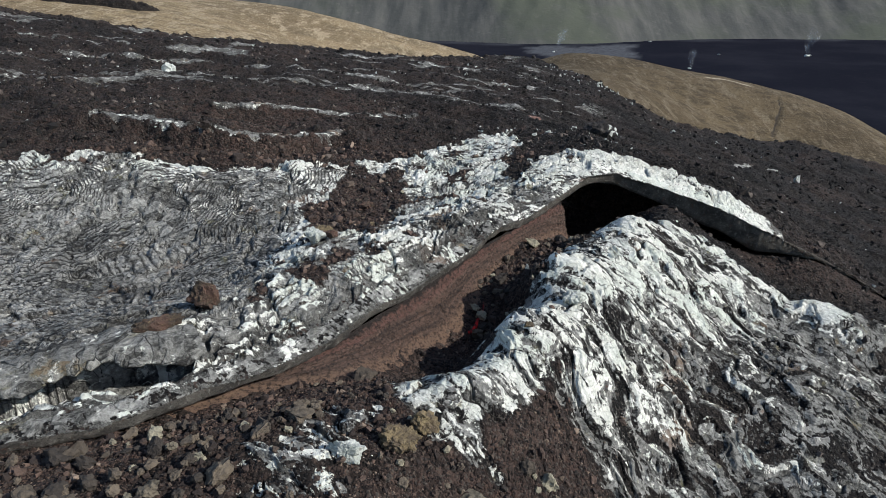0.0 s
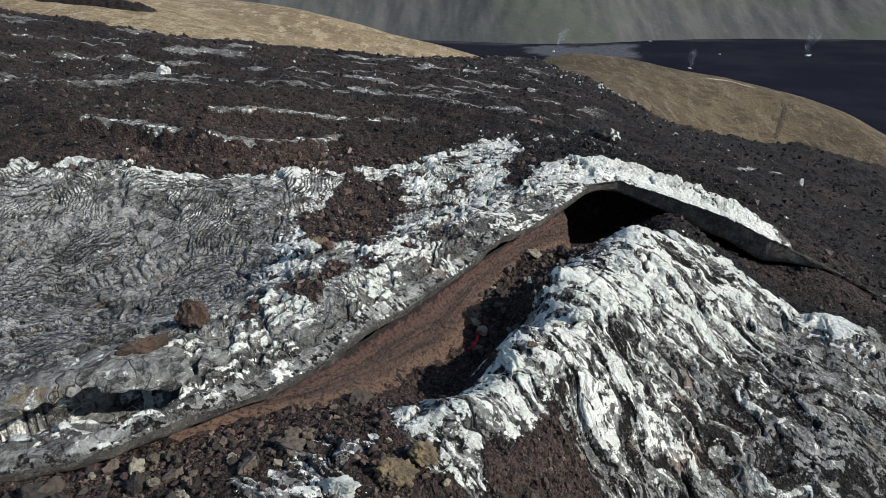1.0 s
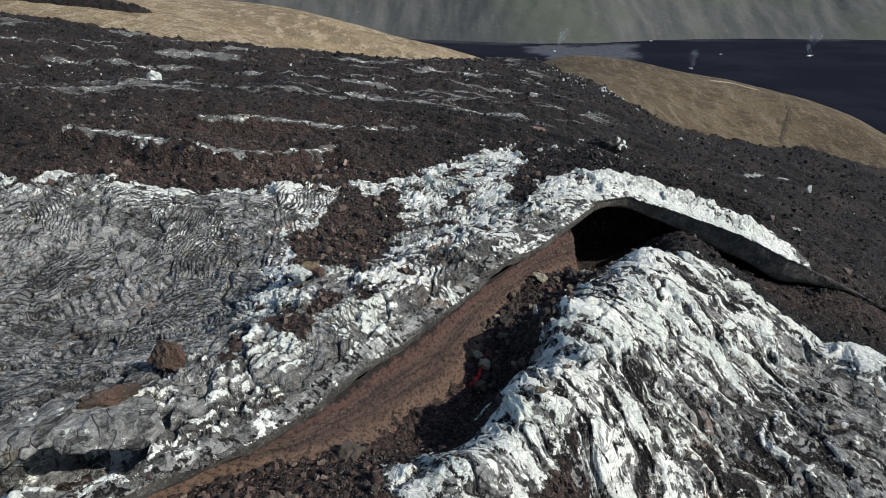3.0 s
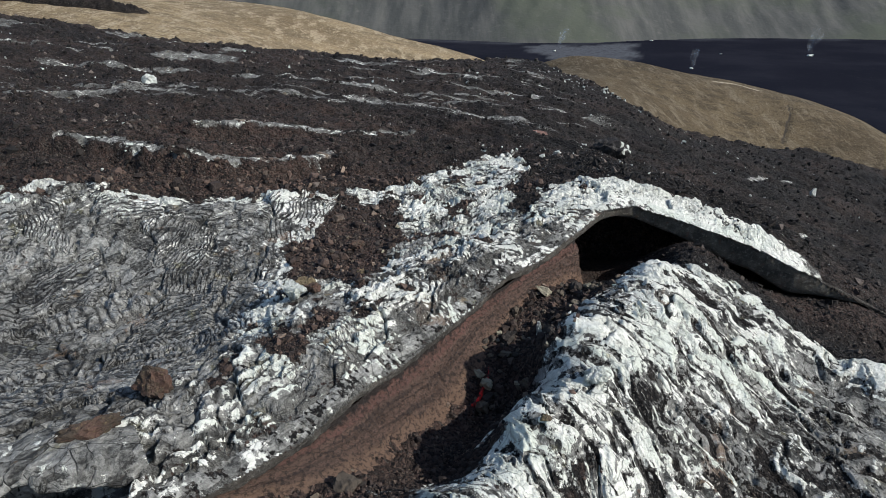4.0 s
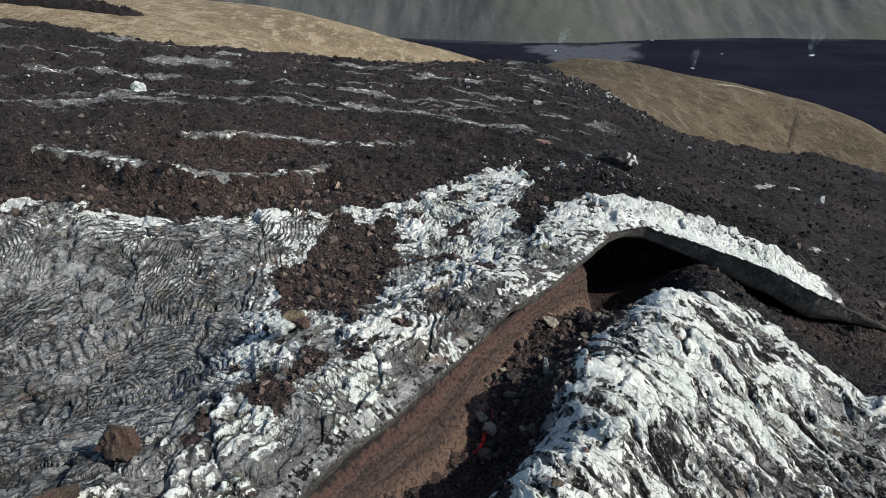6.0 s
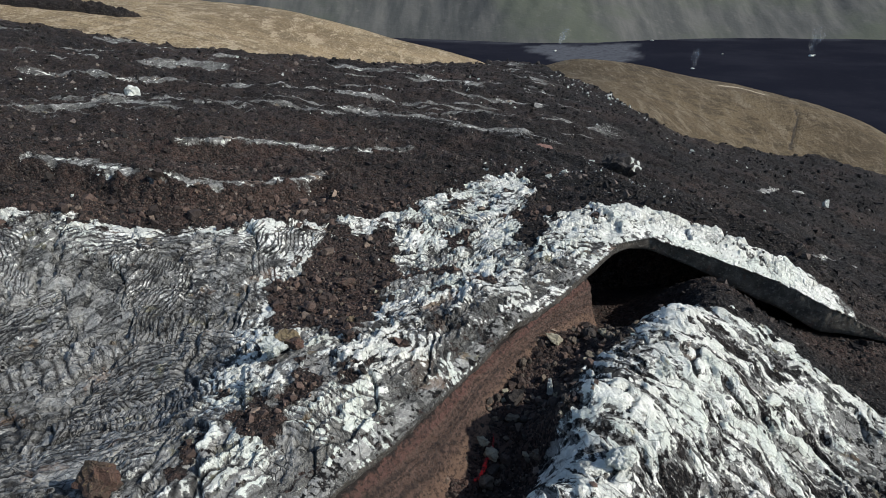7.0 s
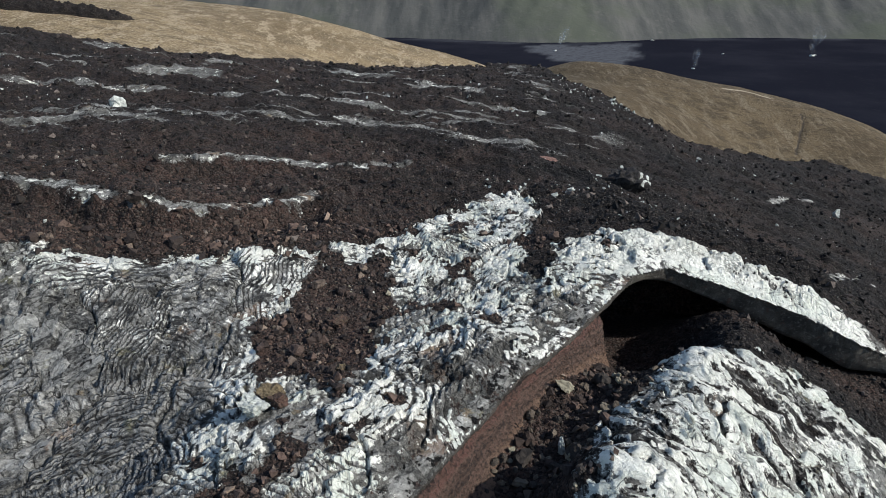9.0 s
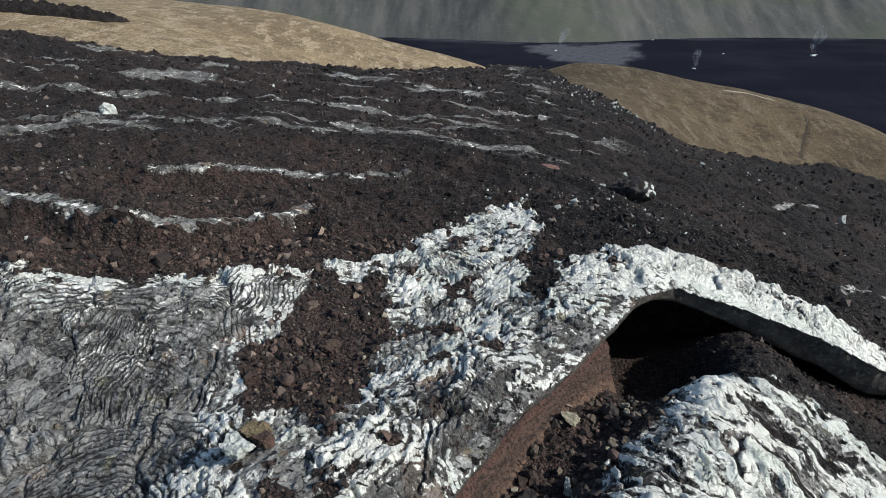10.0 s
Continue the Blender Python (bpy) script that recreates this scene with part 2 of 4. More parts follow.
    h = m.math("ADD", h, m.math("MULTIPLY", gap, -.06))
    h = m.math("ADD", h, m.math("MULTIPLY", bit_tone, .04))
    h = m.math("MULTIPLY", h, skin_k)
    h = m.math("ADD", h, m.math("MULTIPLY", loose, m.math("ADD", m.math("MULTIPLY", grain_dome, .09), m.math("MULTIPLY", small_dome, .045))))
    h = m.math("ADD", h, m.math("ADD", m.math("MULTIPLY", fine, .085), m.math("MULTIPLY", grit, .04)))
    nrm = m.bump(h, 1.0, 1.0)
    rough = m.math("SUBTRACT", .92, m.math("MULTIPLY", ropy, .22))
    return m.finish(color, rough, nrm, .22)


def rock_material(name, tones, rough=.9):
    m = Mat(name)
    r = m.island() if name.endswith("clinker") else m.each()
    n = m.noise(7, 5, .65)
    c = m.mix(m.ramp(r, .15, .85), tones[0], tones[1])
    c = m.mix(m.ramp(m.math("FRACT", m.math("MULTIPLY", r, 7.3)), .84, .90), c, tones[2])
    if name.endswith("clinker"):
        c = m.mix(m.ramp(m.noise(.12, 4, .6), .42, .62, 0, .75), c, tuple(v * .8 for v in tones[0]))
    c = m.mix(m.ramp(n, .4, .75, 0, .6), c, tuple(v * .45 for v in tones[0]))
    return m.finish(c, rough, m.bump(m.noise(22, 4, .7), .04, .9), .3)


def wall_material():
    m = Mat("baked_wall")
    z = m.attr("rope")                    # height above the foot, 0 to 1
    f, g = m.noise(8, 5, .7), m.noise(2.0, 5, .65)
    n = m.banded(z, 16.0, .30)
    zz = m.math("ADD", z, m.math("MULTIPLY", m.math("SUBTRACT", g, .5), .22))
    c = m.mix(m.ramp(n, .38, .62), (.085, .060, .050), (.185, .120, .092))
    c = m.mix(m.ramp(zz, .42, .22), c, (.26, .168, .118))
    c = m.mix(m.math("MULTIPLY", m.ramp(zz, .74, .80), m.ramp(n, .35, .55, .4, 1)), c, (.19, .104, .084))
    # dark strip along the top: the overhang's shade, put into the colour
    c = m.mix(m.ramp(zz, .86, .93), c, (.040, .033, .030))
    c = m.mix(m.ramp(f, .46, .62, 0, .75), c, (.034, .028, .026))
    c = m.mix(m.ramp(m.noise(15, 4, .7), .60, .68, 0, .7), c, (.20, .15, .12))
    return m.finish(c, .92, m.bump(m.math("ADD", f, m.math("ADD", m.noise(30, 3, .7), m.math("MULTIPLY", n, 1.2))), .16, 1.0), .25)


def crust_edge_material():
    m = Mat("crust_edge")
    f, w, grit = m.noise(7, 6, .7), m.noise(1.6, 5, .6), m.noise(24, 4, .7)
    c = m.mix(m.ramp(w, .35, .7), (.052, .047, .042), (.125, .115, .098))
    c = m.mix(m.ramp(f, .52, .66, 0, .7), c, (.24, .235, .205))
    c = m.mix(m.ramp(grit, .52, .62, 0, .75), c, (.024, .022, .020))
    c = m.mix(m.ramp(m.noise(3, 5, .7), .58, .68, 0, .6), c, (.115, .060, .045))
    white = m.attr("cover", 0)
    k = m.math("ADD", white, m.math("MULTIPLY", m.math("SUBTRACT", f, .5), .9))
    c = m.mix(m.math("MULTIPLY", m.ramp(k, .3, .6), m.ramp(white, .02, .1)), c, (.66, .69, .65))
    return m.finish(c, .9, m.bump(m.math("ADD", f, grit), .12, 1.0), .3)


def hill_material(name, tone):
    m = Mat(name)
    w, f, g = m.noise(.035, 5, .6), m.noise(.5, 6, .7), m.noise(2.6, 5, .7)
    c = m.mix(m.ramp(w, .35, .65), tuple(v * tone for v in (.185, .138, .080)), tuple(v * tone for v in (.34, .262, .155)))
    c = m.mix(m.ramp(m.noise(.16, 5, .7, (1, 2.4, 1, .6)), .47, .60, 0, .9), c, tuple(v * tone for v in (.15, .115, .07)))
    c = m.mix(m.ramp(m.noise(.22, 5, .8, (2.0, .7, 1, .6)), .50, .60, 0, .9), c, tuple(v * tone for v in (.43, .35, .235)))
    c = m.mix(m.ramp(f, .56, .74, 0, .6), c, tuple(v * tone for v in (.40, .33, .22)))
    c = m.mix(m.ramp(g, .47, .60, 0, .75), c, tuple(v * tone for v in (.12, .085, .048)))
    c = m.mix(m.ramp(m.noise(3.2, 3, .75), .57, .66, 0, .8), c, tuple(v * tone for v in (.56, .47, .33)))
    mark = m.attr("rope")
    c = m.mix(m.ramp(mark, 0, 1), c, (.035, .031, .028))
    c = m.mix(m.ramp(mark, 0, -1), c, (.42, .36, .27))
    return m.finish(c, .95, m.bump(m.math("ADD", f, g), .5, .8), .15)


def mountain_material():
    m = Mat("mountain_scree")
    w = m.noise(.006, 5, .6)
    s = m.noise(.02, 6, .65, (2.2, .35, .35))
    c = m.mix(m.ramp(s, .35, .68), (.060, .063, .060), (.100, .100, .092))
    c = m.mix(m.ramp(w, .45, .65), c, (.074, .082, .064))
    c = m.mix(m.ramp(m.noise(.09, 5, .7), .55, .75, 0, .5), c, (.13, .127, .113))
    return m.finish(c, .95, m.bump(m.noise(.05, 5, .65), 4.0, .45), .1)


def plain_material():
    m = Mat("black_plain")
    w, f = m.noise(.012, 5, .6), m.noise(.15, 5, .7)
    # bluish lift over the black lava, distance haze put into the colour
    c = m.mix(m.ramp(w, .4, .7), (.012, .013, .019), (.018, .019, .026))
    c = m.mix(m.ramp(f, .55, .75, 0, .5), c, (.030, .031, .036))
    c = m.mix(m.math("MULTIPLY", m.attr("rope"), m.ramp(f, .3, .6, .5, 1)), c, (.085, .09, .10))
    return m.finish(c, 1.0, m.bump(f, .6, .6), 0.0)


def plain_rock(name, a, b, accent, scale=3.0, rough=.9):
    m = Mat(name)
    n, f = m.noise(scale, 5, .65), m.noise(scale * 5, 5, .7)
    c = m.mix(m.ramp(n, .38, .62), a, b)
    c = m.mix(m.ramp(f, .55, .72, 0, .7), c, accent)
    return m.finish(c, rough, m.bump(m.math("ADD", n, f), .11, 1.0), .3)


M_PLAIN = plain_material()
M_SALT = plain_rock("salt_rock", (.62, .64, .60), (.42, .45, .41), (.10, .10, .09))
M_RUST = plain_rock("rust_rock", (.095, .055, .042), (.060, .046, .034), (.20, .16, .085), 2.0)
M_OCHRE = plain_rock("ochre_rock", (.22, .17, .095), (.11, .085, .06), (.32, .28, .17))
M_BLACK = plain_rock("black_rock", (.022, .021, .021), (.05, .045, .042), (.09, .08, .07))
M_PINK = plain_rock("pink_rock", (.27, .16, .13), (.20, .12, .10), (.12, .08, .07))
# right hill: the left hill's gravel at .42, weaker sunlight put into its colour
M_GROUND, M_WALL, M_EDGE, M_HILL, M_HILL_E, M_MOUNT = ground_material(), wall_material(), crust_edge_material(), hill_material("moss_and_gravel", 1.0), hill_material("shaded_gravel", .42), mountain_material()
M_COAL = rock_material("coal_clinker", ((.0042, .0042, .0045), (.0125, .0112, .0108), (.065, .060, .054)))
M_CLINK = rock_material("dark_clinker", ((.011, .0105, .010), (.042, .033, .028), (.17, .14, .12)))
M_RED = rock_material("red_clinker", ((.034, .026, .023), (.130, .088, .069), (.25, .19, .145)))
M_STONE = rock_material("stone", ((.042, .036, .031), (.135, .110, .082), (.30, .275, .20)))




# ---- landform ----
def plate(*spines, smooth=0.02):
    """A thin plate laid over the crests, floors and rims of the landform."""
    pts = np.array([p for s in spines for p in s], float)
    n = len(pts)

    def ker(a, b):
        d2 = (a[:, None, 0] - b[None, :, 0]) ** 2 + (a[:, None, 1] - b[None, :, 1]) ** 2
        return 0.5 * d2 * np.log(d2 + 1e-9)

    m = np.zeros((n + 3, n + 3))
    m[:n, :n] = ker(pts, pts) + np.eye(n) * smooth * 50
    m[:n, n], m[:n, n + 1:] = 1, pts[:, :2]
    m[n, :n], m[n + 1:, :n] = 1, pts[:, :2].T
    c = np.linalg.solve(m, np.concatenate([pts[:, 2], np.zeros(3)]))

    def height(x, y):
        x, y = np.asarray(x, float), np.asarray(y, float)
        q = np.stack([x.ravel(), y.ravel()], 1)
        out = np.empty(len(q))
        for i in range(0, len(q), 100000):
            k = q[i:i + 100000]
            out[i:i + 100000] = ker(k, pts) @ c[:n] + c[n] + k @ c[n + 1:]
        return out.reshape(x.shape)
    return height


# rim of the collapsed tube: from the near end, round the arch, to where it dies out on the slope
RIM = [(-24, 8.0, 1.2), (-14, 9.4, 1.15), (-8.4, 11.5, .86), (-5.65, 13.85, .55), (-3.5, 16.1, .5), (-1.3, 19.3, .4), (.7, 22.4, .35), (3.5, 25.9, .6),
       (6.2, 28.9, 1.0), (7.7, 30.6, 1.25), (9.4, 31.5, 1.0), (12.2, 31.2, -.05), (14.5, 30.6, -1.0), (17.2, 29.8, -2.2), (20.5, 29.5, -2.75), (25, 29.6, -5.0)]
bank = [(-16, 11.9, 1.7), (-11.3, 12.5, 1.75), (-9.7, 13.3, 1.85), (-8.4, 13.5, 1.85), (-7.3, 13.9, 1.7), (-8.1, 14.3, 1.85), (-3.4, 18.4, 1.6), (-1.2, 22, 1.45), (1.9, 25.3, 1.6), (4.6, 29, 1.5), (7.4, 32, 2.0), (9.6, 32.9, 1.9), (12.4, 32.6, 1.15), (15, 32.0, .45), (17.4, 31.4, -.45), (20.6, 30.9, -1.9)]
basin = [(-22, 16, .6), (-18, 20, .1), (-13.8, 23.2, -.2), (-9.2, 21.4, 0), (-10.6, 26, .4), (-7.3, 27.3, .8), (-3.2, 25.7, .8), (-2.2, 29.8, .6), (-17.8, 25.4, .7)]
shelf = [(-8, 17, 1.4), (-12, 16, 1.1), (-5.2, 22.2, 1.3), (3, 30, 1.2)]
back_rim = [(-21, 30.3, 2.6), (-17.3, 30.6, 2.7), (-14.2, 31, 2.5), (-8, 32, 1.8), (-3, 33, 1.3), (.2, 34.2, 1.4)]
clinker_bank = [(-30, 38, 4.2), (-19.5, 35.7, 3.8), (-8, 37.8, 2.4), (.5, 39.4, 1.2), (5.2, 46.5, 1.4), (13.7, 49, -.9), (21, 40, -3.0)]
far_field = [(-60, 55, 7), (-36, 59.5, 5.1), (-22.8, 51.4, 4.4), (-3.5, 60.6, 1.5), (14, 75, -.8), (26.5, 98.4, -3.9), (33, 92, -7.0)]
far_edge = [(-95, 85, 10.5), (-59, 85, 8.3), (-30, 86, 4.4), (-17, 112, -.5), (-9, 122, -1.7), (8.6, 142, -4.0), (19, 142, -4.2)]
right_fall = [(43, 67, -11.6), (52, 93, -13.6), (51, 104, -12.9), (66, 106, -15.2), (90, 100, -22), (60, 48, -17), (30, 35, -6.8), (45, 28, -12), (26, 27, -6)]
LIFT = [.3, .3, .3, .32, .34, .34, .34, .36, .42, .5, .6, .85, 1.15, 1.2, .22, .0]         # how far the crust's top stands over the rim's under edge
rim_top = [(x, y, z + up) for (x, y, z), up in zip(RIM, LIFT)]
z_out = plate(rim_top, bank, basin, shelf, back_rim, clinker_bank, far_field, far_edge, right_fall)

ridge = [(-7, 8.6, 1.5), (-4, 10, 1.55), (-1.1, 10.7, 1.0), (-.7, 11.7, .65), (.6, 13.7, 1.1), (2.4, 17.3, 1.2), (4.5, 18.2, .7), (7.7, 21.3, .3), (9, 24.2, .8), (9.8, 26.5, .7), (10.7, 28.0, .45)]
floor_line = [(-14, 8.4, 1.15), (-10.2, 10.2, 1.1), (-8.5, 10.9, .95), (-7.5, 11.6, .8), (-6.5, 12.4, .6), (-5.9, 12.9, .4), (-4.6, 14.1, .15), (-3.8, 15.0, -.1), (-3.2, 15.5, -.2), (-2.4, 16.3, -.6), (-1.6, 17.2, -1.0), (-.8, 18.2, -1.1), (-.2, 19.1, -1.5), (1.4, 20.9, -1.4), (2.1, 22.5, -.65), (2.5, 23.8, -.5), (4.2, 25.8, -.25), (5.3, 26.9, -.5), (6.4, 28.2, -1.0), (7.3, 27.9, -1.7), (8.4, 29.6, -2.5), (9.0, 33.5, -2.6), (11.4, 33.2, -1.9), (12.4, 31.6, -.8), (9.0, 28.3, -1.7)]
right_lip = [(2.75, 20.3, -1.3), (1.5, 18.4, -1.45), (.1, 16.5, -1.2), (3.7, 22.5, -.5), (5.2, 24.9, -.35), (3.5, 20.6, .95), (4.7, 22.9, .35), (6.1, 24.4, .5), (7.7, 25.7, .7), (8.8, 26.7, .7)]
flank = [(-1.3, 15.3, -.35), (15.2, 22.5, -2.5), (17, 21.2, -2.95), (20.5, 19.9, -4.2), (14.4, 20, -2.75), (3.6, 14, -1.1), (7.6, 15, -3), (11.4, 22.2, -1.3), (12.2, 21.4, -2.1), (13.5, 17.5, -2.7), (10.8, 25.2, .05), (1.5, 9.5, -1.2), (10, 9, -5), (22, 12, -7), (-4, 4, .5), (-14, 4, .3)]
right_shoulder = [(14, 24.6, -1.1), (17.4, 22.2, -2.0), (22, 21, -3.4)]
trough = [(25, 29.2, -5.3), (32, 28, -7.8), (12.0, 30.4, .1), (12.8, 30.0, -.2), (14.3, 29.5, -1.35), (16.0, 29.2, -2.15), (18.6, 28.8, -2.75), (20.6, 28.8, -3.0), (23, 28.9, -4.2), (12.4, 28.3, .0), (15.2, 28.0, -1.75), (18.0, 31.5, -3.2), (15, 32, -2.6), (16.8, 26.9, -3.0), (20.5, 26.5, -4.3), (26, 25, -6.2), (40, 24, -11)]
z_in = plate(ridge, floor_line, right_lip, flank, right_shoulder, trough, smooth=.003)
# ---- landform end ----


# ---- what covers the ground ----
HOLLOW = RIM + [(60, 27), (60, -30), (-60, -30), (-60, 6)]            # the collapsed side of the rim
ROPY = [(-30, 28), (-19.9, 30.4), (-13.7, 31), (-9, 32.1), (-5.5, 32.6), (-6.6, 29.4), (-6.4, 25.2), (-6.4, 19.7), (-6.9, 16.2), (-7.8, 14.6), (-9.1, 13.6), (-12, 12.6), (-30, 11)]
CRUST = [(-30, 31), (-14, 31.6), (-9, 32.6), (-5.4, 33.4), (-2, 35.5), (.9, 39.4), (4.6, 42.5), (4.9, 38), (3.9, 34), (3.2, 31.2), (4.2, 30.2), (5.1, 32.6), (6.3, 33.6),
         (9, 34.6), (12, 34.6), (14.5, 33.4), (17.5, 31.4), (19, 30.0), (20, 26), (12, 28), (0, 16), (-5, 11.5), (-9, 9.5), (-30, 4)]
PATCH = [(-5.4, 32), (-2.4, 33.4), (-2.0, 31.4), (-2.0, 28.5), (-2.5, 25.5), (-3.0, 23.7), (-5.1, 25.3), (-6.7, 25.8), (-6.8, 27.8), (-5.6, 30.2)]
RIDGE = [(10.0, 27.5), (12.0, 27.0), (14.1, 24.9), (16.5, 23.6), (23, 21.6), (30, 14), (18, 7), (8, 8), (4.6, 12.8), (3.4, 15.0), (2.2, 16.0), (1.8, 17.4), (3.3, 20.6), (4.4, 22.8), (6.0, 24.6), (8.6, 27.2)]
APRON = [(-1.5, 14.6), (-1.5, 13.2), (-.4, 11.8), (.6, 11.3), (2.0, 11.3), (1.2, 12.0), (1.6, 13.2), (3.1, 14.5), (3.4, 15.0), (3.0, 17.6), (2.0, 17.9), (.6, 16.0)]
LAVA = [(-110, 82), (-59, 85.5), (-30, 86.5), (-17, 112), (-9, 122), (8.6, 143), (10, 151), (20, 151), (24, 140), (27.5, 99), (33.2, 92.0), (42, 97.5), (51, 105), (68, 108), (81, 105), (140, 98), (140, -60), (-140, -60)]
SCARP = [(-22, 10.9), (-15, 11.5), (-11.14, 12.2), (-10.5, 12.55), (-9.78, 13.05), (-9.1, 13.4), (-8.4, 13.4), (-7.7, 13.55), (-7.2, 13.8), (-6.8, 14.1)]
SCRAPS = [(-4.4, 10.7), (-3.0, 12.6), (-1.9, 12.6), (-1.4, 10.8), (-2.2, 9.4), (-2.7, 8.8), (-4.6, 8.6)]
STREAKS = [[(-21, 36.2), (-17.8, 35.9), (-15.2, 35.0), (-12.2, 34.8), (-9.2, 36.3), (-6.7, 39)], [(-15.5, 41.2), (-12.3, 43.0), (-8.7, 43.6)], [(-33, 43), (-28.8, 45.6), (-20, 50)],
           [(-9.6, 43.4), (-6.5, 44.0), (-4.7, 44.6), (-2.2, 46.8)], [(24.0, 42.8), (27.8, 45.7), (31, 47)], [(34, 67), (40, 74), (46, 79)]]
GREY_BAND = [(-60, 46), (-38, 46), (-25, 48), (-15, 54), (-6, 60), (4, 66)]


def sheet_height(x, y, hollow):
    """Height of the ground and its cover: white salts, ropy skin, red oxide (in the cave, a lift of its dark) and the
    rope's own measure.
    """
    sd = area(x, y, HOLLOW)
    r = np.hypot(x, y + 3)
    wx, wy = x + fbm(x * .7, y * .7, 3, 31) * .9, y + fbm(x * .7 + 40, y * .7, 3, 33) * .9
    edge = fbm(x * 1.3, y * 1.3, 4, 41)
    fade = step(150, 40, r)
    if hollow:
        z = z_in(x, y)
        out = z_out(x, y)
        back = np.maximum(-sd, 0)
        z = np.where(sd < 0, np.minimum(z, out - .7), z)
        z = z + step(3.4, 5.2, back) * (out - .45 - z)
        on_ridge = area(wx, wy, RIDGE)
        on_apron = area(wx, wy, APRON)
        crust = np.maximum(step(-.25, .35, on_ridge + edge * .5), step(-.2, .3, on_apron + edge * .5))
        scraps = step(-.2, .3, area(wx, wy, SCRAPS) + edge * 1.2 - .15) * step(-.7, -.35, fbm(x * 1.6, y * 1.6, 3, 47))
        crust = np.maximum(crust, scraps * .85)
        crest = line_distance(x, y, [(2.4, 17.3), (7.5, 22), (9.8, 26.7), (12, 27.4), (17, 22.8)])[0]
        # folds of the skin, drawn out down the slope
        u, v = (wx * .72 - wy * .69), (wx * .69 + wy * .72)
        bend = fbm(u * .25, v * .3, 3, 49) * 1.3
        folds = fbm(u * .20, v * .75 + bend, 3, 51, .5, True)
        lumps = fbm(u * .6 + bend, v * 1.6, 3, 57, .5, True)
        wrinkle = fbm(u * .8, v * 5.0 + bend * 3, 3, 58, .6, True)
        groove = step(.055, .0, np.abs(grain(u * .16 + bend * .5, v * .8 + bend * .6, 59))) * step(-.2, .1, fbm(u * .3, v * .4, 2, 60))
        curl = fbm(x * 1.4, y * 1.4, 2, 112) * .5
        crumple = fbm(u * .7 + curl, v * 2.6 + curl * 2, 3, 113, .55, True)
        z = z + crust * (folds * .32 + lumps * .055 + wrinkle * .055 - groove * .24 + crumple * .035)
        gravel = step(.02, .25, fbm(u * .55 + 7, v * 1.5, 5, 62, .6) - .08 + .035 * np.clip(crest - 1.5, 0, 6)) * (1 - .9 * step(1.2, .2, crest)) * (1 - step(-.2, .3, on_apron) * .7)
        low = step(-.12, -.38, lumps + folds * .4)
        white = np.clip(.70 - .055 * np.maximum(crest - 1.2, 0) - .40 * step(11.5, 15.5, x) * step(.4, 1.4, crest) + folds * .55 + lumps * .35 + wrinkle * .55 - groove * .8 + .25 * step(1.6, .4, crest), 0, 1)
        white = crust * np.clip(white + crumple * .30, 0, 1) * (1 - gravel * .7) * (1 - low * .6)
        scour = step(.05, .35, fbm(u * .35 + 3, v * 2.6 + bend, 4, 66, .6) - .06 + .03 * np.clip(crest - 2, 0, 6)) * (1 - .8 * step(1.5, .4, crest))
        white = white * (1 - .75 * scour)
        white = np.maximum(white, scraps * np.clip(.34 + .7 * wrinkle + .6 * edge, 0, .9))
        white = np.maximum(white, step(-.15, .35, on_apron + edge * .3) * np.clip(.56 + .6 * folds + .5 * wrinkle - groove * .8 + .5 * edge, 0, 1))
        skin, ropy = crust * (1 - gravel * .6) * (1 - low * .55) * (1 - scour * .35) * (1 - .6 * step(-.22, -.42, crumple)), crust * .12
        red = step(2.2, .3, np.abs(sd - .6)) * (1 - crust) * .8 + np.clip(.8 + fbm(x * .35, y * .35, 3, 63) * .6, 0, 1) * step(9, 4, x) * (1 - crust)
        # paler ground behind the rim, fill light for the cave put into colour
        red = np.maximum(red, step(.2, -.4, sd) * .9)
        rubble = np.maximum(1 - crust, gravel * .3) * step(-1.2, .3, sd)
        rope = v * .75 + bend * .5 + fbm(u * .5, v, 3, 65) * .4
    else:
        z = z_out(x, y)
        on_ropy = area(wx, wy, ROPY)
        on_patch = area(wx, wy, PATCH)
        on_crust = area(wx, wy, CRUST)
        crust = step(-.3, .4, on_crust + edge * .8) * step(.35, -.3, on_patch + edge * .6)
        dirt = step(.13, .32, fbm(x * .6 + 3, y * .6, 5, 71) + .15 * step(3, 0, np.abs(on_ropy + 1.0)))
        dirt = dirt * step(.8, -.2, on_ropy) * step(9.5, 7, x) * step(-1.4, -2.2, sd)
        crust = crust * (1 - dirt * .85)
        ropy = crust * step(-.5, 1.2, on_ropy + edge * 1.2)
        # plates of skin, each with its own set of bowed ropes
        s = 2.7
        d1, d2, ra, rb, cx, cy = cells((x + fbm(x * .35, y * .35, 3, 73) * 1.8) / s, (y + fbm(x * .35 + 9, y * .35, 3, 75) * 1.8) / s, 77)
        px, py = (x / s - cx) * s, (y / s - cy) * s
        ang = ra * 6.283
        run, over = px * np.cos(ang) + py * np.sin(ang), py * np.cos(ang) - px * np.sin(ang)
        rope = (over + (rb - .5) * .55 * run * run + fbm(x * .45, y * .45, 3, 79) * .60 + fbm(x * 1.7, y * 1.7, 3, 80) * .10) * (.55 + .95 * np.mod(rb * 5.3, 1))
        seam = step(.07, .0, d2 - d1)
        show = step(-.42, -.02, fbm(x * .8, y * .8, 4, 81, .6)) * step(.15, .45, np.mod(ra * 7.7, 1) + .1)
        calm = 1 - .75 * step(-1.0, -.2, sd)
        cord = np.abs(np.sin(rope * 3.142 / .25))
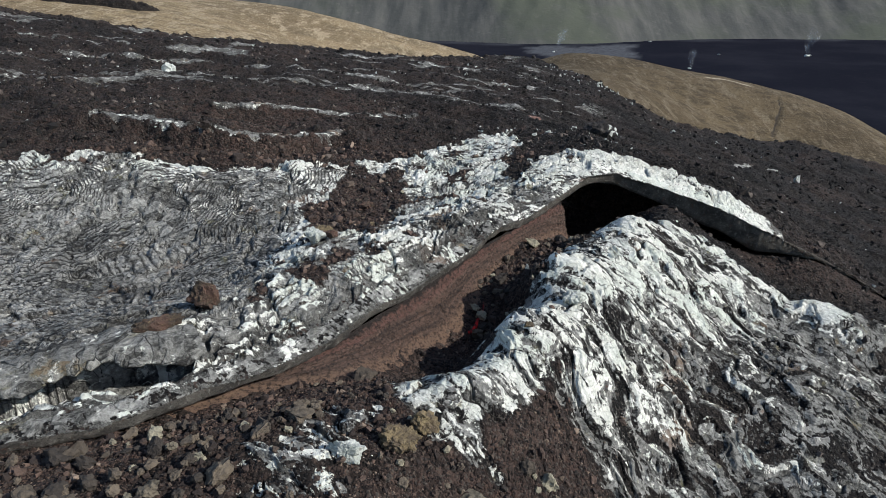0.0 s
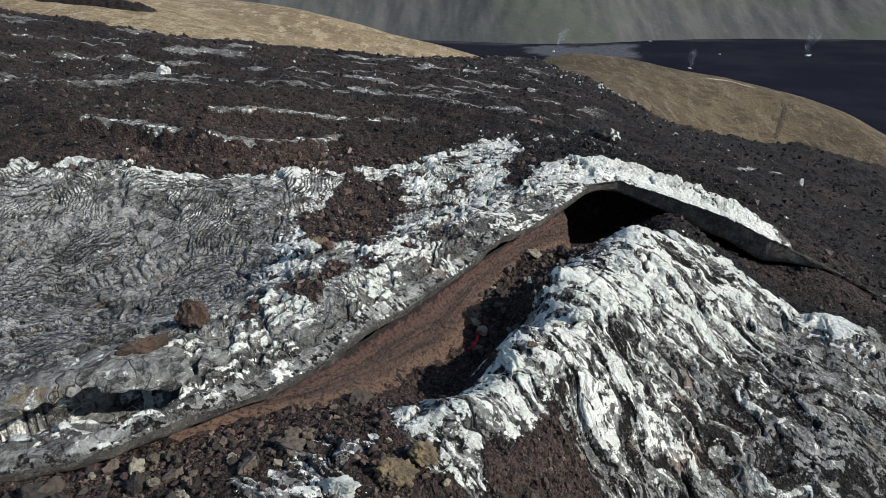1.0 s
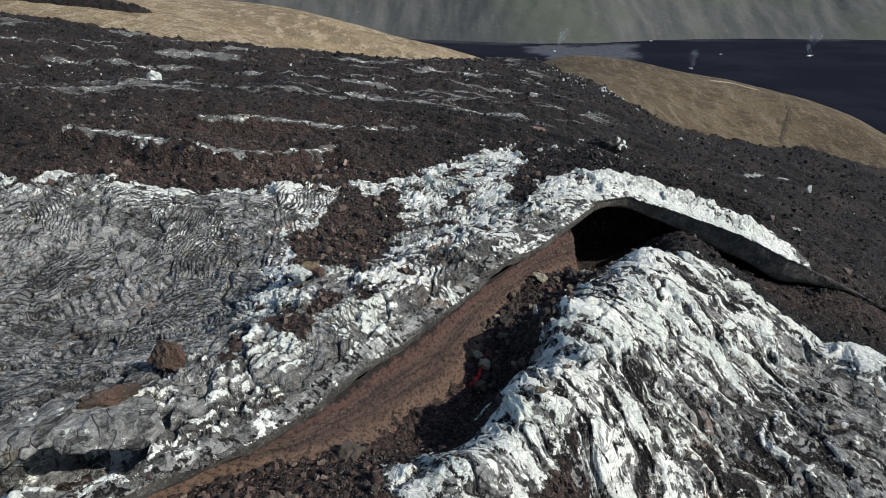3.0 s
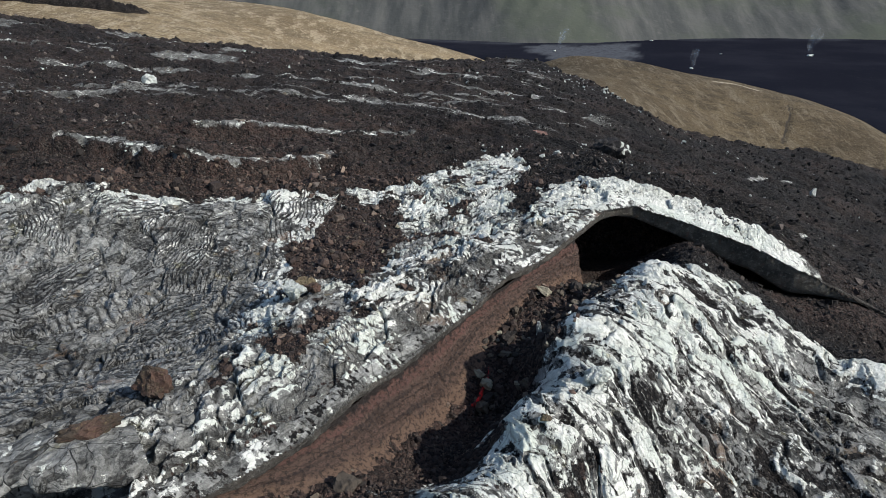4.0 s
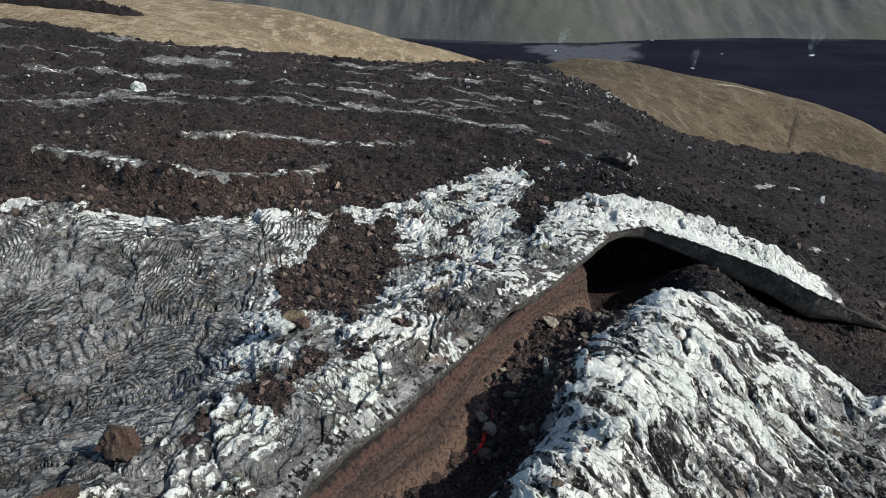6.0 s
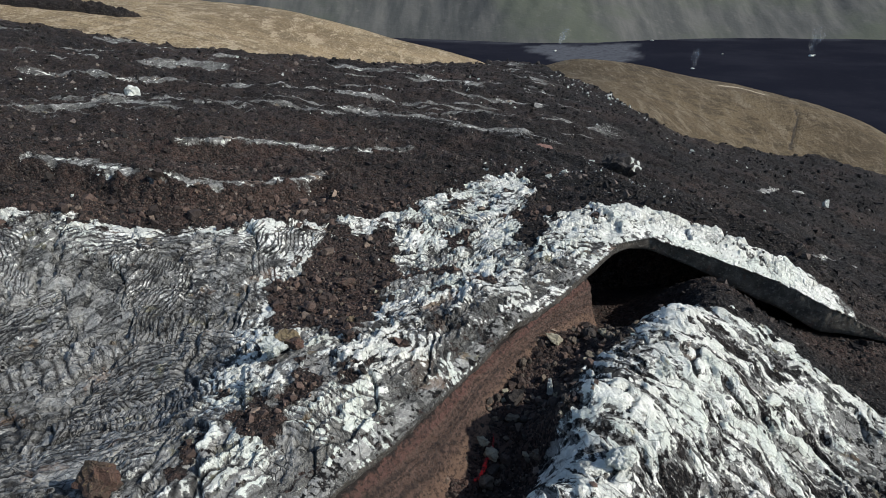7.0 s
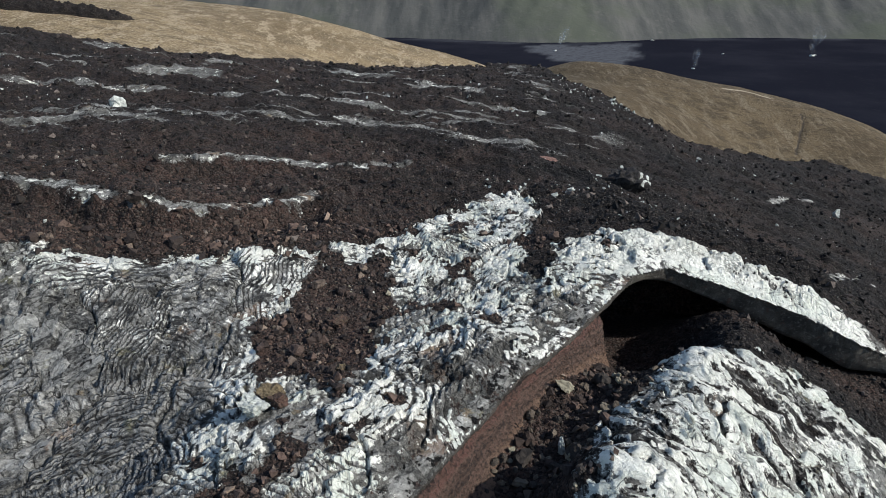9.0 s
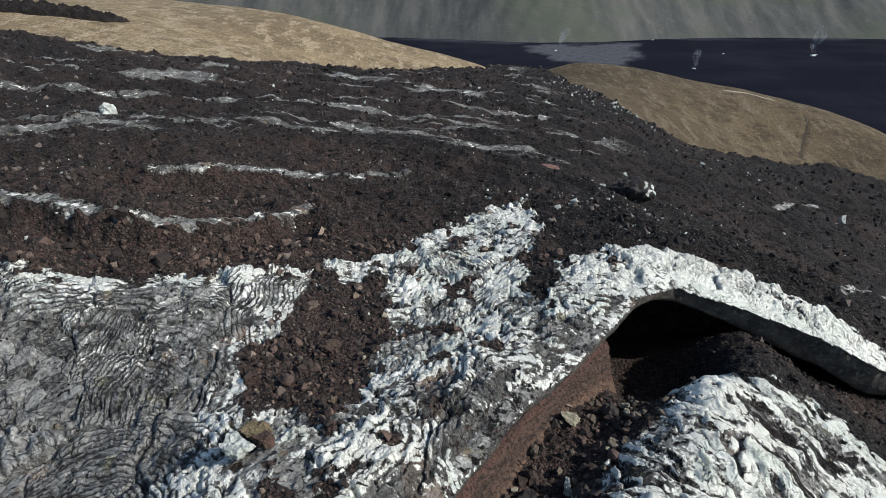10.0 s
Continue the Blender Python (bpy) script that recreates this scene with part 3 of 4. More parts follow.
        z = z + calm * crust * (cord ** .7 * .085 * (.12 + .88 * show) * fade + (px * np.cos(ang * 3) + py * np.sin(ang * 3)) * .06 - seam * .15 + fbm(wx * .75, wy * .75, 3, 83, .5, True) * .15)
        # broken slabs, drawn out along the bank
        bank_k = step(-6.5, -3.5, sd) * step(36, 30, y)
        sx, sy = (wx * .58 + wy * .81) / (.75 + .5 * bank_k), (wx * .81 - wy * .58) / (.75 - .22 * bank_k)
        e1, e2, qa, qb, ox, oy = cells(sx + grain(x * 1.7, y * 1.7, 116) * .22, sy + grain(x * 1.7 + 8, y * 1.7, 117) * .22, 118)
        slab = (qa - .5) * .13 + ((sx - ox) * np.cos(qb * 6.283) + (sy - oy) * np.sin(qb * 6.283)) * .15 - step(.08, .0, e2 - e1) * .10
        loose_slab = crust * (1 - .60 * ropy * show) * step(-.3, .1, fbm(x * .4 + 20, y * .4, 3, 119))
        z = z + calm * loose_slab * slab
        hump = fbm(wx * .8, wy * .8, 3, 85, .5, True)
        curl = fbm(x * 1.4, y * 1.4, 2, 112) * .45
        line_a, line_b = x * .58 + y * .81, x * .81 - y * .58
        crumple = (1 - bank_k) * fbm(x * 1.7 + curl, y * 1.7 + curl * 1.7, 3, 114, .55, True) + bank_k * fbm(line_a * .95 + curl, line_b * 2.5 + curl * 2, 3, 115, .55, True)
        z = z + calm * crust * (1 - ropy) * hump * .10 + (.35 + .65 * calm) * crust * crumple * (.05 + .015 * bank_k)
        rim_white = step(1.6, .1, np.abs(on_crust - .3)) * step(27, 30, y)
        arch = step(4.5, 7.5, x) * step(27, 29, y) * step(18.5, 16.5, x)
        along, across = wx * .58 + wy * .81, wx * .81 - wy * .58
        flow = step(-6.5, -3.5, sd) * step(34, 29, y)
        streaky = fbm(along * .55, across * 2.4, 4, 92, .6)
        white = .37 + 1.0 * fbm(x * .38, y * .38, 3, 87) + (1 - flow) * .55 * fbm(wx * 1.6, wy * 1.6, 3, 89) + flow * .9 * streaky + .30 * fbm(wx * 4.2, wy * 4.2, 3, 90) + .35 * hump + .30 * crumple + loose_slab * (slab * 2.2 + .25 * (qb - .5)) + .14
        z = z + calm * crust * flow * streaky * .16
        white = white + .22 * (cord - .6)
        white = crust * np.clip(white + .22 * rim_white + .36 * arch - .40 * step(-1.9, -.5, sd + edge * .4) * (1 - .9 * arch) + .14 * step(6, 1, np.abs(on_ropy - 2)) * step(25, 29, y), 0, 1)
        white = white * (1 - ropy * (1 - .35 * rim_white - .15 * step(24, 30, y)) * .88)
        skin = crust * (1 - .26 * step(-1.3, -.3, sd + edge * .5) * (1 - arch)) * (1 - .55 * step(-.25, -.45, crumple)) * (1 - .4 * step(-.15, -.4, hump + .4 * fbm(x * 2.3, y * 2.3, 3, 88)))
        ropy = np.maximum(ropy * (.15 + .85 * show), crust * .5 * show)
        field = 1 - crust
        rub = step(.1, .9, 1 - on_crust)
        for line in STREAKS:
            d = line_distance(x * .6 + wx * .4, y * .7 + wy * .3, line)[0]
            k = step(.7, .1, d + edge * .6) * (1 - crust) * step(-.55, -.15, fbm(x * .8, y * 1.6, 3, 110))
            white = np.maximum(white, k * np.clip(.26 + .7 * fbm(x * 1.2, y * 3, 3, 91), 0, .8))
            field = field * (1 - k * .95)
            skin = np.maximum(skin, k * .8)
        band = step(5.5, 2.0, line_distance(wx, wy, GREY_BAND)[0]) * step(-.12, .15, fbm(x * .14, y * 1.3, 4, 94)) * (1 - crust)
        far_streak = step(.11, .24, fbm(x * .07 + .3, y * .34, 4, 93)) * step(50, 58, y) * step(28, 12, x) * (1 - crust) * step(1, 4, area(x, y, LAVA))
        skin = np.maximum(skin, far_streak * .55)
        white = np.maximum(white, far_streak * np.clip(.20 + .6 * fbm(x * .5, y * 1.6, 3, 95), 0, .5))
        far_streak = np.maximum(far_streak, band)
        skin = np.maximum(skin, band * .55)
        white = np.maximum(white, band * np.clip(.08 + .5 * fbm(x * .3, y * 2.0, 3, 96), 0, .6))
        rubble = field * (1 - far_streak * .9)
        red = field * np.clip(np.clip(.45 + 1.1 * fbm(x * .06, y * .12, 4, 100), 0, 1) * (.12 + .5 * step(16, -4, x - (y - 30) * .12)) + step(-.1, .5, fbm(x * .07 + 4, y * .1, 3, 97)) * .5 + step(9, 3, np.hypot((x + 19) * .6, (y - 38) * .8)) * .55 + step(3, 0, np.abs(on_patch - .5)) * .35 * step(34, 32, y), 0, 1)
        red = np.maximum(red, dirt * .75)
        red = np.maximum(red, crust * step(-1.7, -.5, sd + edge * .6) * (1 - arch) * .9)
        for line, drop in ((STREAKS[0], .9), (STREAKS[1], .5)):
            p = np.array(line)
            ahead = y - np.interp(x, p[:, 0], p[:, 1]) + edge * .4
            z = z - drop * step(-.3, -1.3, ahead) * step(-5.5, -2, ahead) * step(p[0, 0] - 4, p[0, 0], x) * step(p[-1, 0] + 2, p[-1, 0] - 1, x)
        lip = np.array(SCARP)
        below = np.interp(x, lip[:, 0], lip[:, 1]) - y + edge * .10
        slot = 1.6 * step(-1.12, -.88, below) * step(.85, .42, below) + .40 * step(.1, .5, below) * step(1.6, .8, below)
        z = z - slot * step(-6.8, -7.2, x + edge * .1) * step(-24, -20, x) * step(-.30, -.70, sd)
        # swells of the clinker field
        swell = field * step(31, 38, np.hypot(x, y - 0.0) + np.maximum(x - 10, 0) * .3)
        su, sv = x * .8 - y * .6, x * .6 + y * .8
        z = z + swell * (fbm(su * .05, sv * .22, 3, 98, .5, True) * .55 + fbm(x * .11, y * .16, 3, 99) * .7 + fbm(x * .35, y * .5, 3, 101, .5, True) * .36)
        inside = area(x, y, LAVA)
        edge_drop = step(1.5, -2.5, inside + fbm(x * .15, y * .15, 3, 103) * 2.0)
        z = z - edge_drop * 5 - np.maximum(-inside, 0) * .7
        plain = step(-60, -110, inside)
        z = np.maximum(z, -60 + fbm(x * .02, y * .02, 3, 105) * .5)
        z = np.where(r > 420, -60 + fbm(x * .02, y * .02, 3, 105) * .5, z)
        white = white * (1 - plain)
    # clinker relief
    for size, share in ((.6, step(60, 36, r)), (1.35, step(36, 60, r))):
        lump = fbm(x * .9 / size, y * .9 / size, 4, 107, .6, True)
        d3, _, rc, _, _, _ = cells(x / (.9 * size) + 5, y / (.9 * size), 109)
        share = share * (1 - .20 * step(12, 24, x) * step(36, 44, r))
        z = z + share * rubble * step(260, 120, r) * (lump * .22 + np.maximum(.55 - d3, 0) * .40 * rc) * np.where(size > 1, .75, size)
    return z, white, ropy, red, rope, sd, rubble, skin


# ---- meshes ----
def mesh_object(name, verts, faces, material, smooth=True):
    me = bpy.data.meshes.new(name)
    verts, faces = np.asarray(verts, np.float32), np.asarray(faces, np.int32)
    k = faces.shape[1]
    me.vertices.add(len(verts))
    me.vertices.foreach_set("co", verts.ravel())
    me.loops.add(faces.size)
    me.loops.foreach_set("vertex_index", faces.ravel())
    me.polygons.add(len(faces))
    me.polygons.foreach_set("loop_start", np.arange(0, faces.size, k, dtype=np.int32))
    me.polygons.foreach_set("use_smooth", np.full(len(faces), smooth))
    me.update(calc_edges=True)
    me.materials.append(material)
    return new(name, me)


def cover(ob, white, ropy, red, rope, skin):
    me = ob.data
    c = me.attributes.new("cover", "FLOAT_COLOR", "POINT")
    c.data.foreach_set("color", np.stack([white, ropy, red, skin], 1).astype(np.float32).ravel())
    me.attributes.new("rope", "FLOAT", "POINT").data.foreach_set("value", np.asarray(rope, np.float32))


def cover_none(ob):
    """Bare black clinker all over."""
    n = np.zeros(len(ob.data.vertices))
    c = ob.data.attributes.new("cover", "FLOAT_COLOR", "POINT")
    c.data.foreach_set("color", np.stack([n, n, n + .15, n], 1).astype(np.float32).ravel())


def fan(angles, radii):
    """Corners of a fan of quads that spreads from behind the flight's start."""
    aa, rr = np.meshgrid(np.radians(angles), radii)
    return np.sin(aa) * rr, np.cos(aa) * rr - 3


def fan_sheet(name, angles, radii, hollow, keep, closed=False):
    x, y = fan(angles, radii)
    shape = x.shape
    x, y = x.ravel(), y.ravel()
    z, white, ropy, red, rope, sd, rubble, skin = sheet_height(x, y, hollow)
    idx = np.arange(x.size).reshape(shape)
    q = np.stack([idx[:-1, :-1], idx[:-1, 1:], idx[1:, 1:], idx[1:, :-1]], -1).reshape(-1, 4)
    q = q[keep(x[q].mean(1), y[q].mean(1), sd[q].max(1), sd[q].min(1))]
    used = np.unique(q)
    back = np.zeros(x.size, np.int32)
    back[used] = np.arange(used.size)
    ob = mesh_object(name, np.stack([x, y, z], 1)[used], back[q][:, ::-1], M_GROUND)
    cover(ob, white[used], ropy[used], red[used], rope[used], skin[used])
    ob.data.attributes.new("inner", "FLOAT", "POINT").data.foreach_set("value", np.full(used.size, float(hollow), np.float32))
    return ob


wide = np.concatenate([np.linspace(-180, -46, 45)[:-1], np.arange(-46, -44, .4), np.linspace(-44, 44, FINE_A), np.arange(44.4, 46, .4), np.linspace(46, 180, 45)])
r_near = np.exp(np.arange(math.log(9.0), math.log(48), FINE_R))
r_far = np.exp(np.arange(math.log(48.2), math.log(175), FINE_R * 2.2))
r_mid = np.exp(np.linspace(math.log(177), math.log(300), 30))
ground = fan_sheet("ground", wide, np.concatenate([np.linspace(.3, 8.9, 14), r_near, r_far, r_mid]), False, lambda x, y, hi, lo: lo < .10)
tagged(ground, "black and brown lava field with white salt crust and grey ropy skin", "lava field", kind="structure")
front = np.concatenate([np.linspace(-180, -46, 45)[:-1], np.arange(-46, -44, .4), np.linspace(-44, 44, FINE_A), np.arange(44.4, 46, .4), np.linspace(46, 180, 45)])
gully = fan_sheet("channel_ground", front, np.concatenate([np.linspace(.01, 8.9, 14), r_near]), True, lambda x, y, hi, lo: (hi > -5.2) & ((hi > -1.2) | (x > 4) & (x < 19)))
tagged(gully, "collapsed lava channel bed with white crusted ridge and dark rubble", "lava channel", kind="structure")


# ---- the rim's crust ledge and the baked wall beneath it ----
def smooth_line(line, n):
    """Evenly spaced places on a smooth curve through the corners."""
    p = np.array(line, float)
    t = np.linspace(0, len(p) - 1, n * 4)
    i = np.clip(t.astype(int), 0, len(p) - 2)
    f = (t - i)[:, None]
    a, b, c, d = p[np.maximum(i - 1, 0)], p[i], p[i + 1], p[np.minimum(i + 2, len(p) - 1)]
    s = .5 * ((2 * b) + (c - a) * f + (2 * a - 5 * b + 4 * c - d) * f ** 2 + (3 * b - a - 3 * c + d) * f ** 3)
    run = np.concatenate([[0], np.cumsum(np.linalg.norm(np.diff(s, axis=0), axis=1))])
    even = np.linspace(0, run[-1], n)
    return np.stack([np.interp(even, run, s[:, k]) for k in range(p.shape[1])], 1)


def side_of(line):
    """Level unit vectors at right angles to the line, away from the hollow."""
    t = np.gradient(line[:, :2], axis=0)
    t /= np.linalg.norm(t, axis=1)[:, None]
    return np.stack([-t[:, 1], t[:, 0]], 1)


def ledge():
    line = smooth_line(RIM[1:], 960)
    out = side_of(line)
    s = np.arange(len(line)) * .06
    x0, y0 = line[:, 0], line[:, 1]
    arch = step(5.5, 8.5, x0)
    lift = np.interp(x0, [p[0] for p in RIM], LIFT)
    thick = .06 + lift * 1.12
    jag = grain(s * .5, s * 0 + .5, 5) * .07 + grain(s * 2.6, s * 0 + .5, 6) * .03
    jag = jag * (1 - .8 * arch)
    thick = np.maximum(thick, .12) * (1 + .07 * grain(s * .5, s * 0 + .3, 3))
    deep = .9 + arch * 4.6 * step(24, 17, x0)
    rows, marks = [], []
    # (how far out from the edge, drop below the top)
    for o, d in ((.55, .10), (.42, -.015), (.28, -.03), (.12, -.035), (.03, -.01), (-.04, .06), (-.06, .16), (-.07, .32), (-.06, .50), (-.05, .68), (-.02, .86), (.05, 1.0)):
        px, py = x0 + out[:, 0] * (o + jag), y0 + out[:, 1] * (o + jag)
        top, wht, _, _, rp, _, _, sk = sheet_height(px, py, False)
        share = 1.0 if d <= 0 else .04
        marks.append((wht * share, sk * (.9 if d <= 0 else .75), rp))
        ruff = fbm(s * .9, np.full_like(s, d * 2.5 + o), 3, 15) * .08 + fbm(s * 4, np.full_like(s, d * 7 + o), 2, 16) * .02
        ruff = ruff * (1.3 - .3 * arch)
        if d > .1 or d == .06:
            top = top * (1 - arch) + arch * (z_out(px, py) + .05 * fbm(s * .6, s * 0, 3, 18))
        o = o + arch * .45 * max(d - .15, 0)
        rows.append(np.stack([px + out[:, 0] * -ruff, py + out[:, 1] * -ruff, top - (d if d < 0 else d * thick) + ruff * .4], 1))
    for k in (.12, .3, .6, 1.0):
        px, py = x0 + out[:, 0] * (.05 + jag + deep * k), y0 + out[:, 1] * (.05 + jag + deep * k)
        marks.append((px * 0, px * 0 + .2, px * 0))
        rows.append(np.stack([px, py, rows[11][:, 2] + fbm(px * .8, py * .8, 3, 19) * .12 - .02 - arch * k * k * .35], 1))
    v = np.stack(rows)
    idx = np.arange(v.shape[0] * v.shape[1]).reshape(v.shape[:2])
    q = np.stack([idx[:-1, :-1], idx[:-1, 1:], idx[1:, 1:], idx[1:, :-1]], -1).reshape(-1, 4)
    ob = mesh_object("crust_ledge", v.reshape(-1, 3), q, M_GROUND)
    wht, sk, rp = (np.concatenate([m[i] for m in marks]) for i in range(3))
    cover(ob, wht, wht * 0, wht * 0, rp, sk)
    ob.data.materials.append(M_EDGE)
    face = np.repeat(np.arange(v.shape[0] - 1) >= 5, v.shape[1] - 1).astype(np.int32)
    ob.data.polygons.foreach_set("material_index", face)
    return tagged(ob, "overhanging edge of grey and white lava crust", "lava crust", kind="structure")


def baked_wall():
    line = smooth_line(RIM[1:9] + [(5.9, 30.2, 1.2), (6.2, 32.5, 1.2)], 700)
    out = side_of(line)
    s = np.arange(len(line)) * .06
    rows, heights = [], []
    x0, y0 = line[:, 0], line[:, 1]
    top = line[:, 2] - .12
    debris = .7 * step(-5.2, -3.2, x0) * step(3.2, .2, x0)
    foot = np.minimum(z_in(x0 - out[:, 0] * (.75 + debris), y0 - out[:, 1] * (.75 + debris)) - .15, top - .1)
    jag = grain(s * .8, s * 0 + .5, 5) * .10
    hs = np.array([1.0, .93, .86, .80, .76, .72, .5, .3, .15, 0])
    os = np.array([.26, .20, .14, .04, .0, -.04, -.16, -.30, -.46, -.70])
    for h in np.linspace(1, 0, 34):
        o = np.interp(-h, -hs, os)
        ruff = fbm(s * .8, np.full_like(s, h * 3), 4, 25, .55, True) * .13 * min(1, (1.05 - h) * 5) + fbm(s * 4.0, np.full_like(s, h * 9), 3, 27, .6, True) * .11 * min(1, (1.1 - h) * 4)
        o2 = o - debris * (1 - h) ** 2 + jag * .6 + ruff + step(-3.6, -6.0, x0) * .75 * min(1, (1.02 - h) * 12)
        rows.append(np.stack([x0 + out[:, 0] * o2, y0 + out[:, 1] * o2, foot + (top - foot) * h], 1))
        heights.append(np.full(len(s), h))
    v = np.stack(rows)
    idx = np.arange(v.shape[0] * v.shape[1]).reshape(v.shape[:2])
    q = np.stack([idx[:-1, :-1], idx[:-1, 1:], idx[1:, 1:], idx[1:, :-1]], -1).reshape(-1, 4)
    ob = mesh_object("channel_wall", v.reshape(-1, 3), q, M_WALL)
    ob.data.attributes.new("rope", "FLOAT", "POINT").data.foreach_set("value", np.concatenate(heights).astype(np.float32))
    return tagged(ob, "baked red and brown wall of the lava channel", "channel wall", kind="structure")


def shelf_crust():
    """A shelf of crust that reaches out over the pit beside the near rim."""
    line = smooth_line([(x, y + .20, 0) for x, y in SCARP[1:]], 320)
    out = side_of(line)
    s = np.arange(320) * .04
    x0, y0 = line[:, 0], line[:, 1]
    reach = (.36 + .14 * grain(s * .9, s * 0 + .4, 8) + .1 * grain(s * 3, s * 0, 9)) * np.sin(np.linspace(.05, 3.0, 320)) ** .3
    rows, marks = [], []
    for o, d in ((1.5, .3), (1.3, .04), (1.15, -.02), (.9, -.03), (.6, -.03), (.25, -.03), (-.1, -.03), (-.4, -.02), (-.7, .0), (-.93, .04), (-1.0, .09), (-.97, .15), (-.8, .18), (-.3, .22), (.5, .3), (1.2, .45)):
        k = o if o > 0 else o * reach
        px, py = x0 + out[:, 0] * k, y0 + out[:, 1] * k
        ruff = fbm(px * 1.6, py * 1.6, 4, 35) * .12 + (np.abs(grain(px * 1.1, py * 3.2, 37)) * .14 + np.abs(grain(px * 2.6, py * 5.5, 38)) * .07) * (1.3 > o > -.9)
        rows.append(np.stack([px, py, np.maximum(z_out(px, py), z_out(x0, y0) - .1) + .07 - d + ruff - .10 * np.maximum(-o, 0)], 1))
        n = np.clip(.12 + .9 * fbm(px * 2.6, py * 2.6, 4, 36), 0, 1)
        marks.append((n * (d < .1), px * 0 + .9))
    v = np.stack(rows)
    idx = np.arange(v.shape[0] * v.shape[1]).reshape(v.shape[:2])
    q = np.stack([idx[:-1, :-1], idx[:-1, 1:], idx[1:, 1:], idx[1:, :-1]], -1).reshape(-1, 4)
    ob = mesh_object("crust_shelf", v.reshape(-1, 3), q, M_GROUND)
    wht, sk = (np.concatenate([m[i] for m in marks]) for i in range(2))
    cover(ob, wht, wht * 0, wht * 0, wht * 0, sk)
    return tagged(ob, "thin grey crust shelf overhanging a dark pit", "lava crust", kind="structure")


ledge()
baked_wall()
shelf_crust()


# ---- distance ----
def slope_sheet(name, angles, radii, height, material, label, category, mark=None):
    x, y = fan(angles, radii)
    shape = x.shape
    x, y = x.ravel(), y.ravel()
    z = height(x, y)
    idx = np.arange(x.size).reshape(shape)
    q = np.stack([idx[:-1, :-1], idx[1:, :-1], idx[1:, 1:], idx[:-1, 1:]], -1).reshape(-1, 4)
    ob = mesh_object(name, np.stack([x, y, z], 1), q, material)
    ob.data.attributes.new("rope", "FLOAT", "POINT").data.foreach_set("value", (np.zeros(x.size) if mark is None else mark(x, y)).astype(np.float32))
    return tagged(ob, label, category, kind="structure")


hill_w = plate([(-110, 82, 10), (-95, 82, 9.5), (-59, 86, 7.4), (-30, 87, 3.7), (-17, 112, -1.1), (-9, 122, -2.3), (8.8, 144, -4.9)],
               [(-130, 150, 22), (-95, 145, 13), (-50, 140, 8.0), (-40.1, 140, 7.0), (-27.9, 140, 4.9), (-18.1, 140, 2.3), (-8.1, 141, -.15), (.77, 143, -2.3), (8.4, 147, -4.4)],
               [(-95, 180, 10), (-50, 175, 5.2), (-28, 172, 1.5), (-10, 168, -3.6), (4, 164, -7)],
               [(-130, 300, 5), (-70, 270, -18), (-20, 250, -28), (15, 200, -24), (22, 160, -14), (-60, 60, 0), (-20, 70, -3), (10, 120, -8)])
hill_e = plate([(20, 150, -6.5), (24, 138, -5.2), (26.6, 99.5, -4.7), (35, 97, -9), (51, 106, -13.7), (68, 109, -16.6), (81, 106, -18), (130, 100, -28)],
               [(28, 143, -3.6), (40.5, 141, -3.9), (56, 140, -6.7), (70, 138, -9.3), (82, 135, -12.5), (88.5, 130, -14.9), (94.6, 125, -18.5), (130, 112, -33)],
               [(30, 175, -15), (60, 180, -23), (95, 170, -36), (140, 150, -52), (30, 85, -9), (80, 90, -22)])
GULLY = [(70.5, 126), (67.5, 120), (65, 115.5), (62.6, 111.5)]
PATH = [(57.5, 133), (62.3, 133.4), (66.3, 131.6)]


def hill_e_height(x, y):
    d = line_distance(x + fbm(x * .2, y * .2, 2, 3) * .8, y, GULLY)[0]
    return hill_e(x, y) + fbm(x * .05, y * .05, 4, 5) * .5 + fbm(x * .4, y * .4, 3, 7) * .07 - step(.8, .05, d) * .3


def tongue(x, y):
    """A small arm of black lava lying on the hillside."""
    return step(-.3, .3, area(x + fbm(x * .2, y * .2, 3, 21) * 2, y + fbm(x * .2, y * .2, 3, 22) * 1.5, [(-90, 92), (-61, 95.5), (-53, 96.5), (-47.9, 98.7), (-44.5, 102.4), (-55, 104), (-59, 102), (-90, 100)]))


slope_sheet("hill_left", np.linspace(-62, 9, 260), np.linspace(62, 280, 170), lambda x, y: np.maximum(hill_w(x, y), -62) + fbm(x * .04, y * .04, 4, 9) * .6 + fbm(x * .4, y * .4, 3, 7) * .07,
            M_HILL, "smooth hillside of tan gravel and dry moss", "hill",
            None)
slope_sheet("lava_tongue", np.linspace(-46, -20, 300), np.linspace(98, 122, 110),
            lambda x, y: hill_w(x, y) + fbm(x * .04, y * .04, 4, 9) * .6 - .8 + tongue(x, y) * (1.5 + fbm(x * .5, y * .7, 4, 23, .6, True) * .9), M_GROUND, "arm of black lava lying on the tan hillside", "lava")
cover_none(bpy.data.objects["lava_tongue"])
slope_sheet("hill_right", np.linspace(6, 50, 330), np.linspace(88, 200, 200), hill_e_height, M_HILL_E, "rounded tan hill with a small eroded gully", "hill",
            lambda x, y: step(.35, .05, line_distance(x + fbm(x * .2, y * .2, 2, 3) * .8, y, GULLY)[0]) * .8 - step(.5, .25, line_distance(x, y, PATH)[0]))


def foot_line(x):
    """Where the mountain meets the plain."""
    return 905 + 28 * np.sin(x * .004 + .6) - .02 * x - 100 * np.exp(-((x - 150) / 170) ** 2)


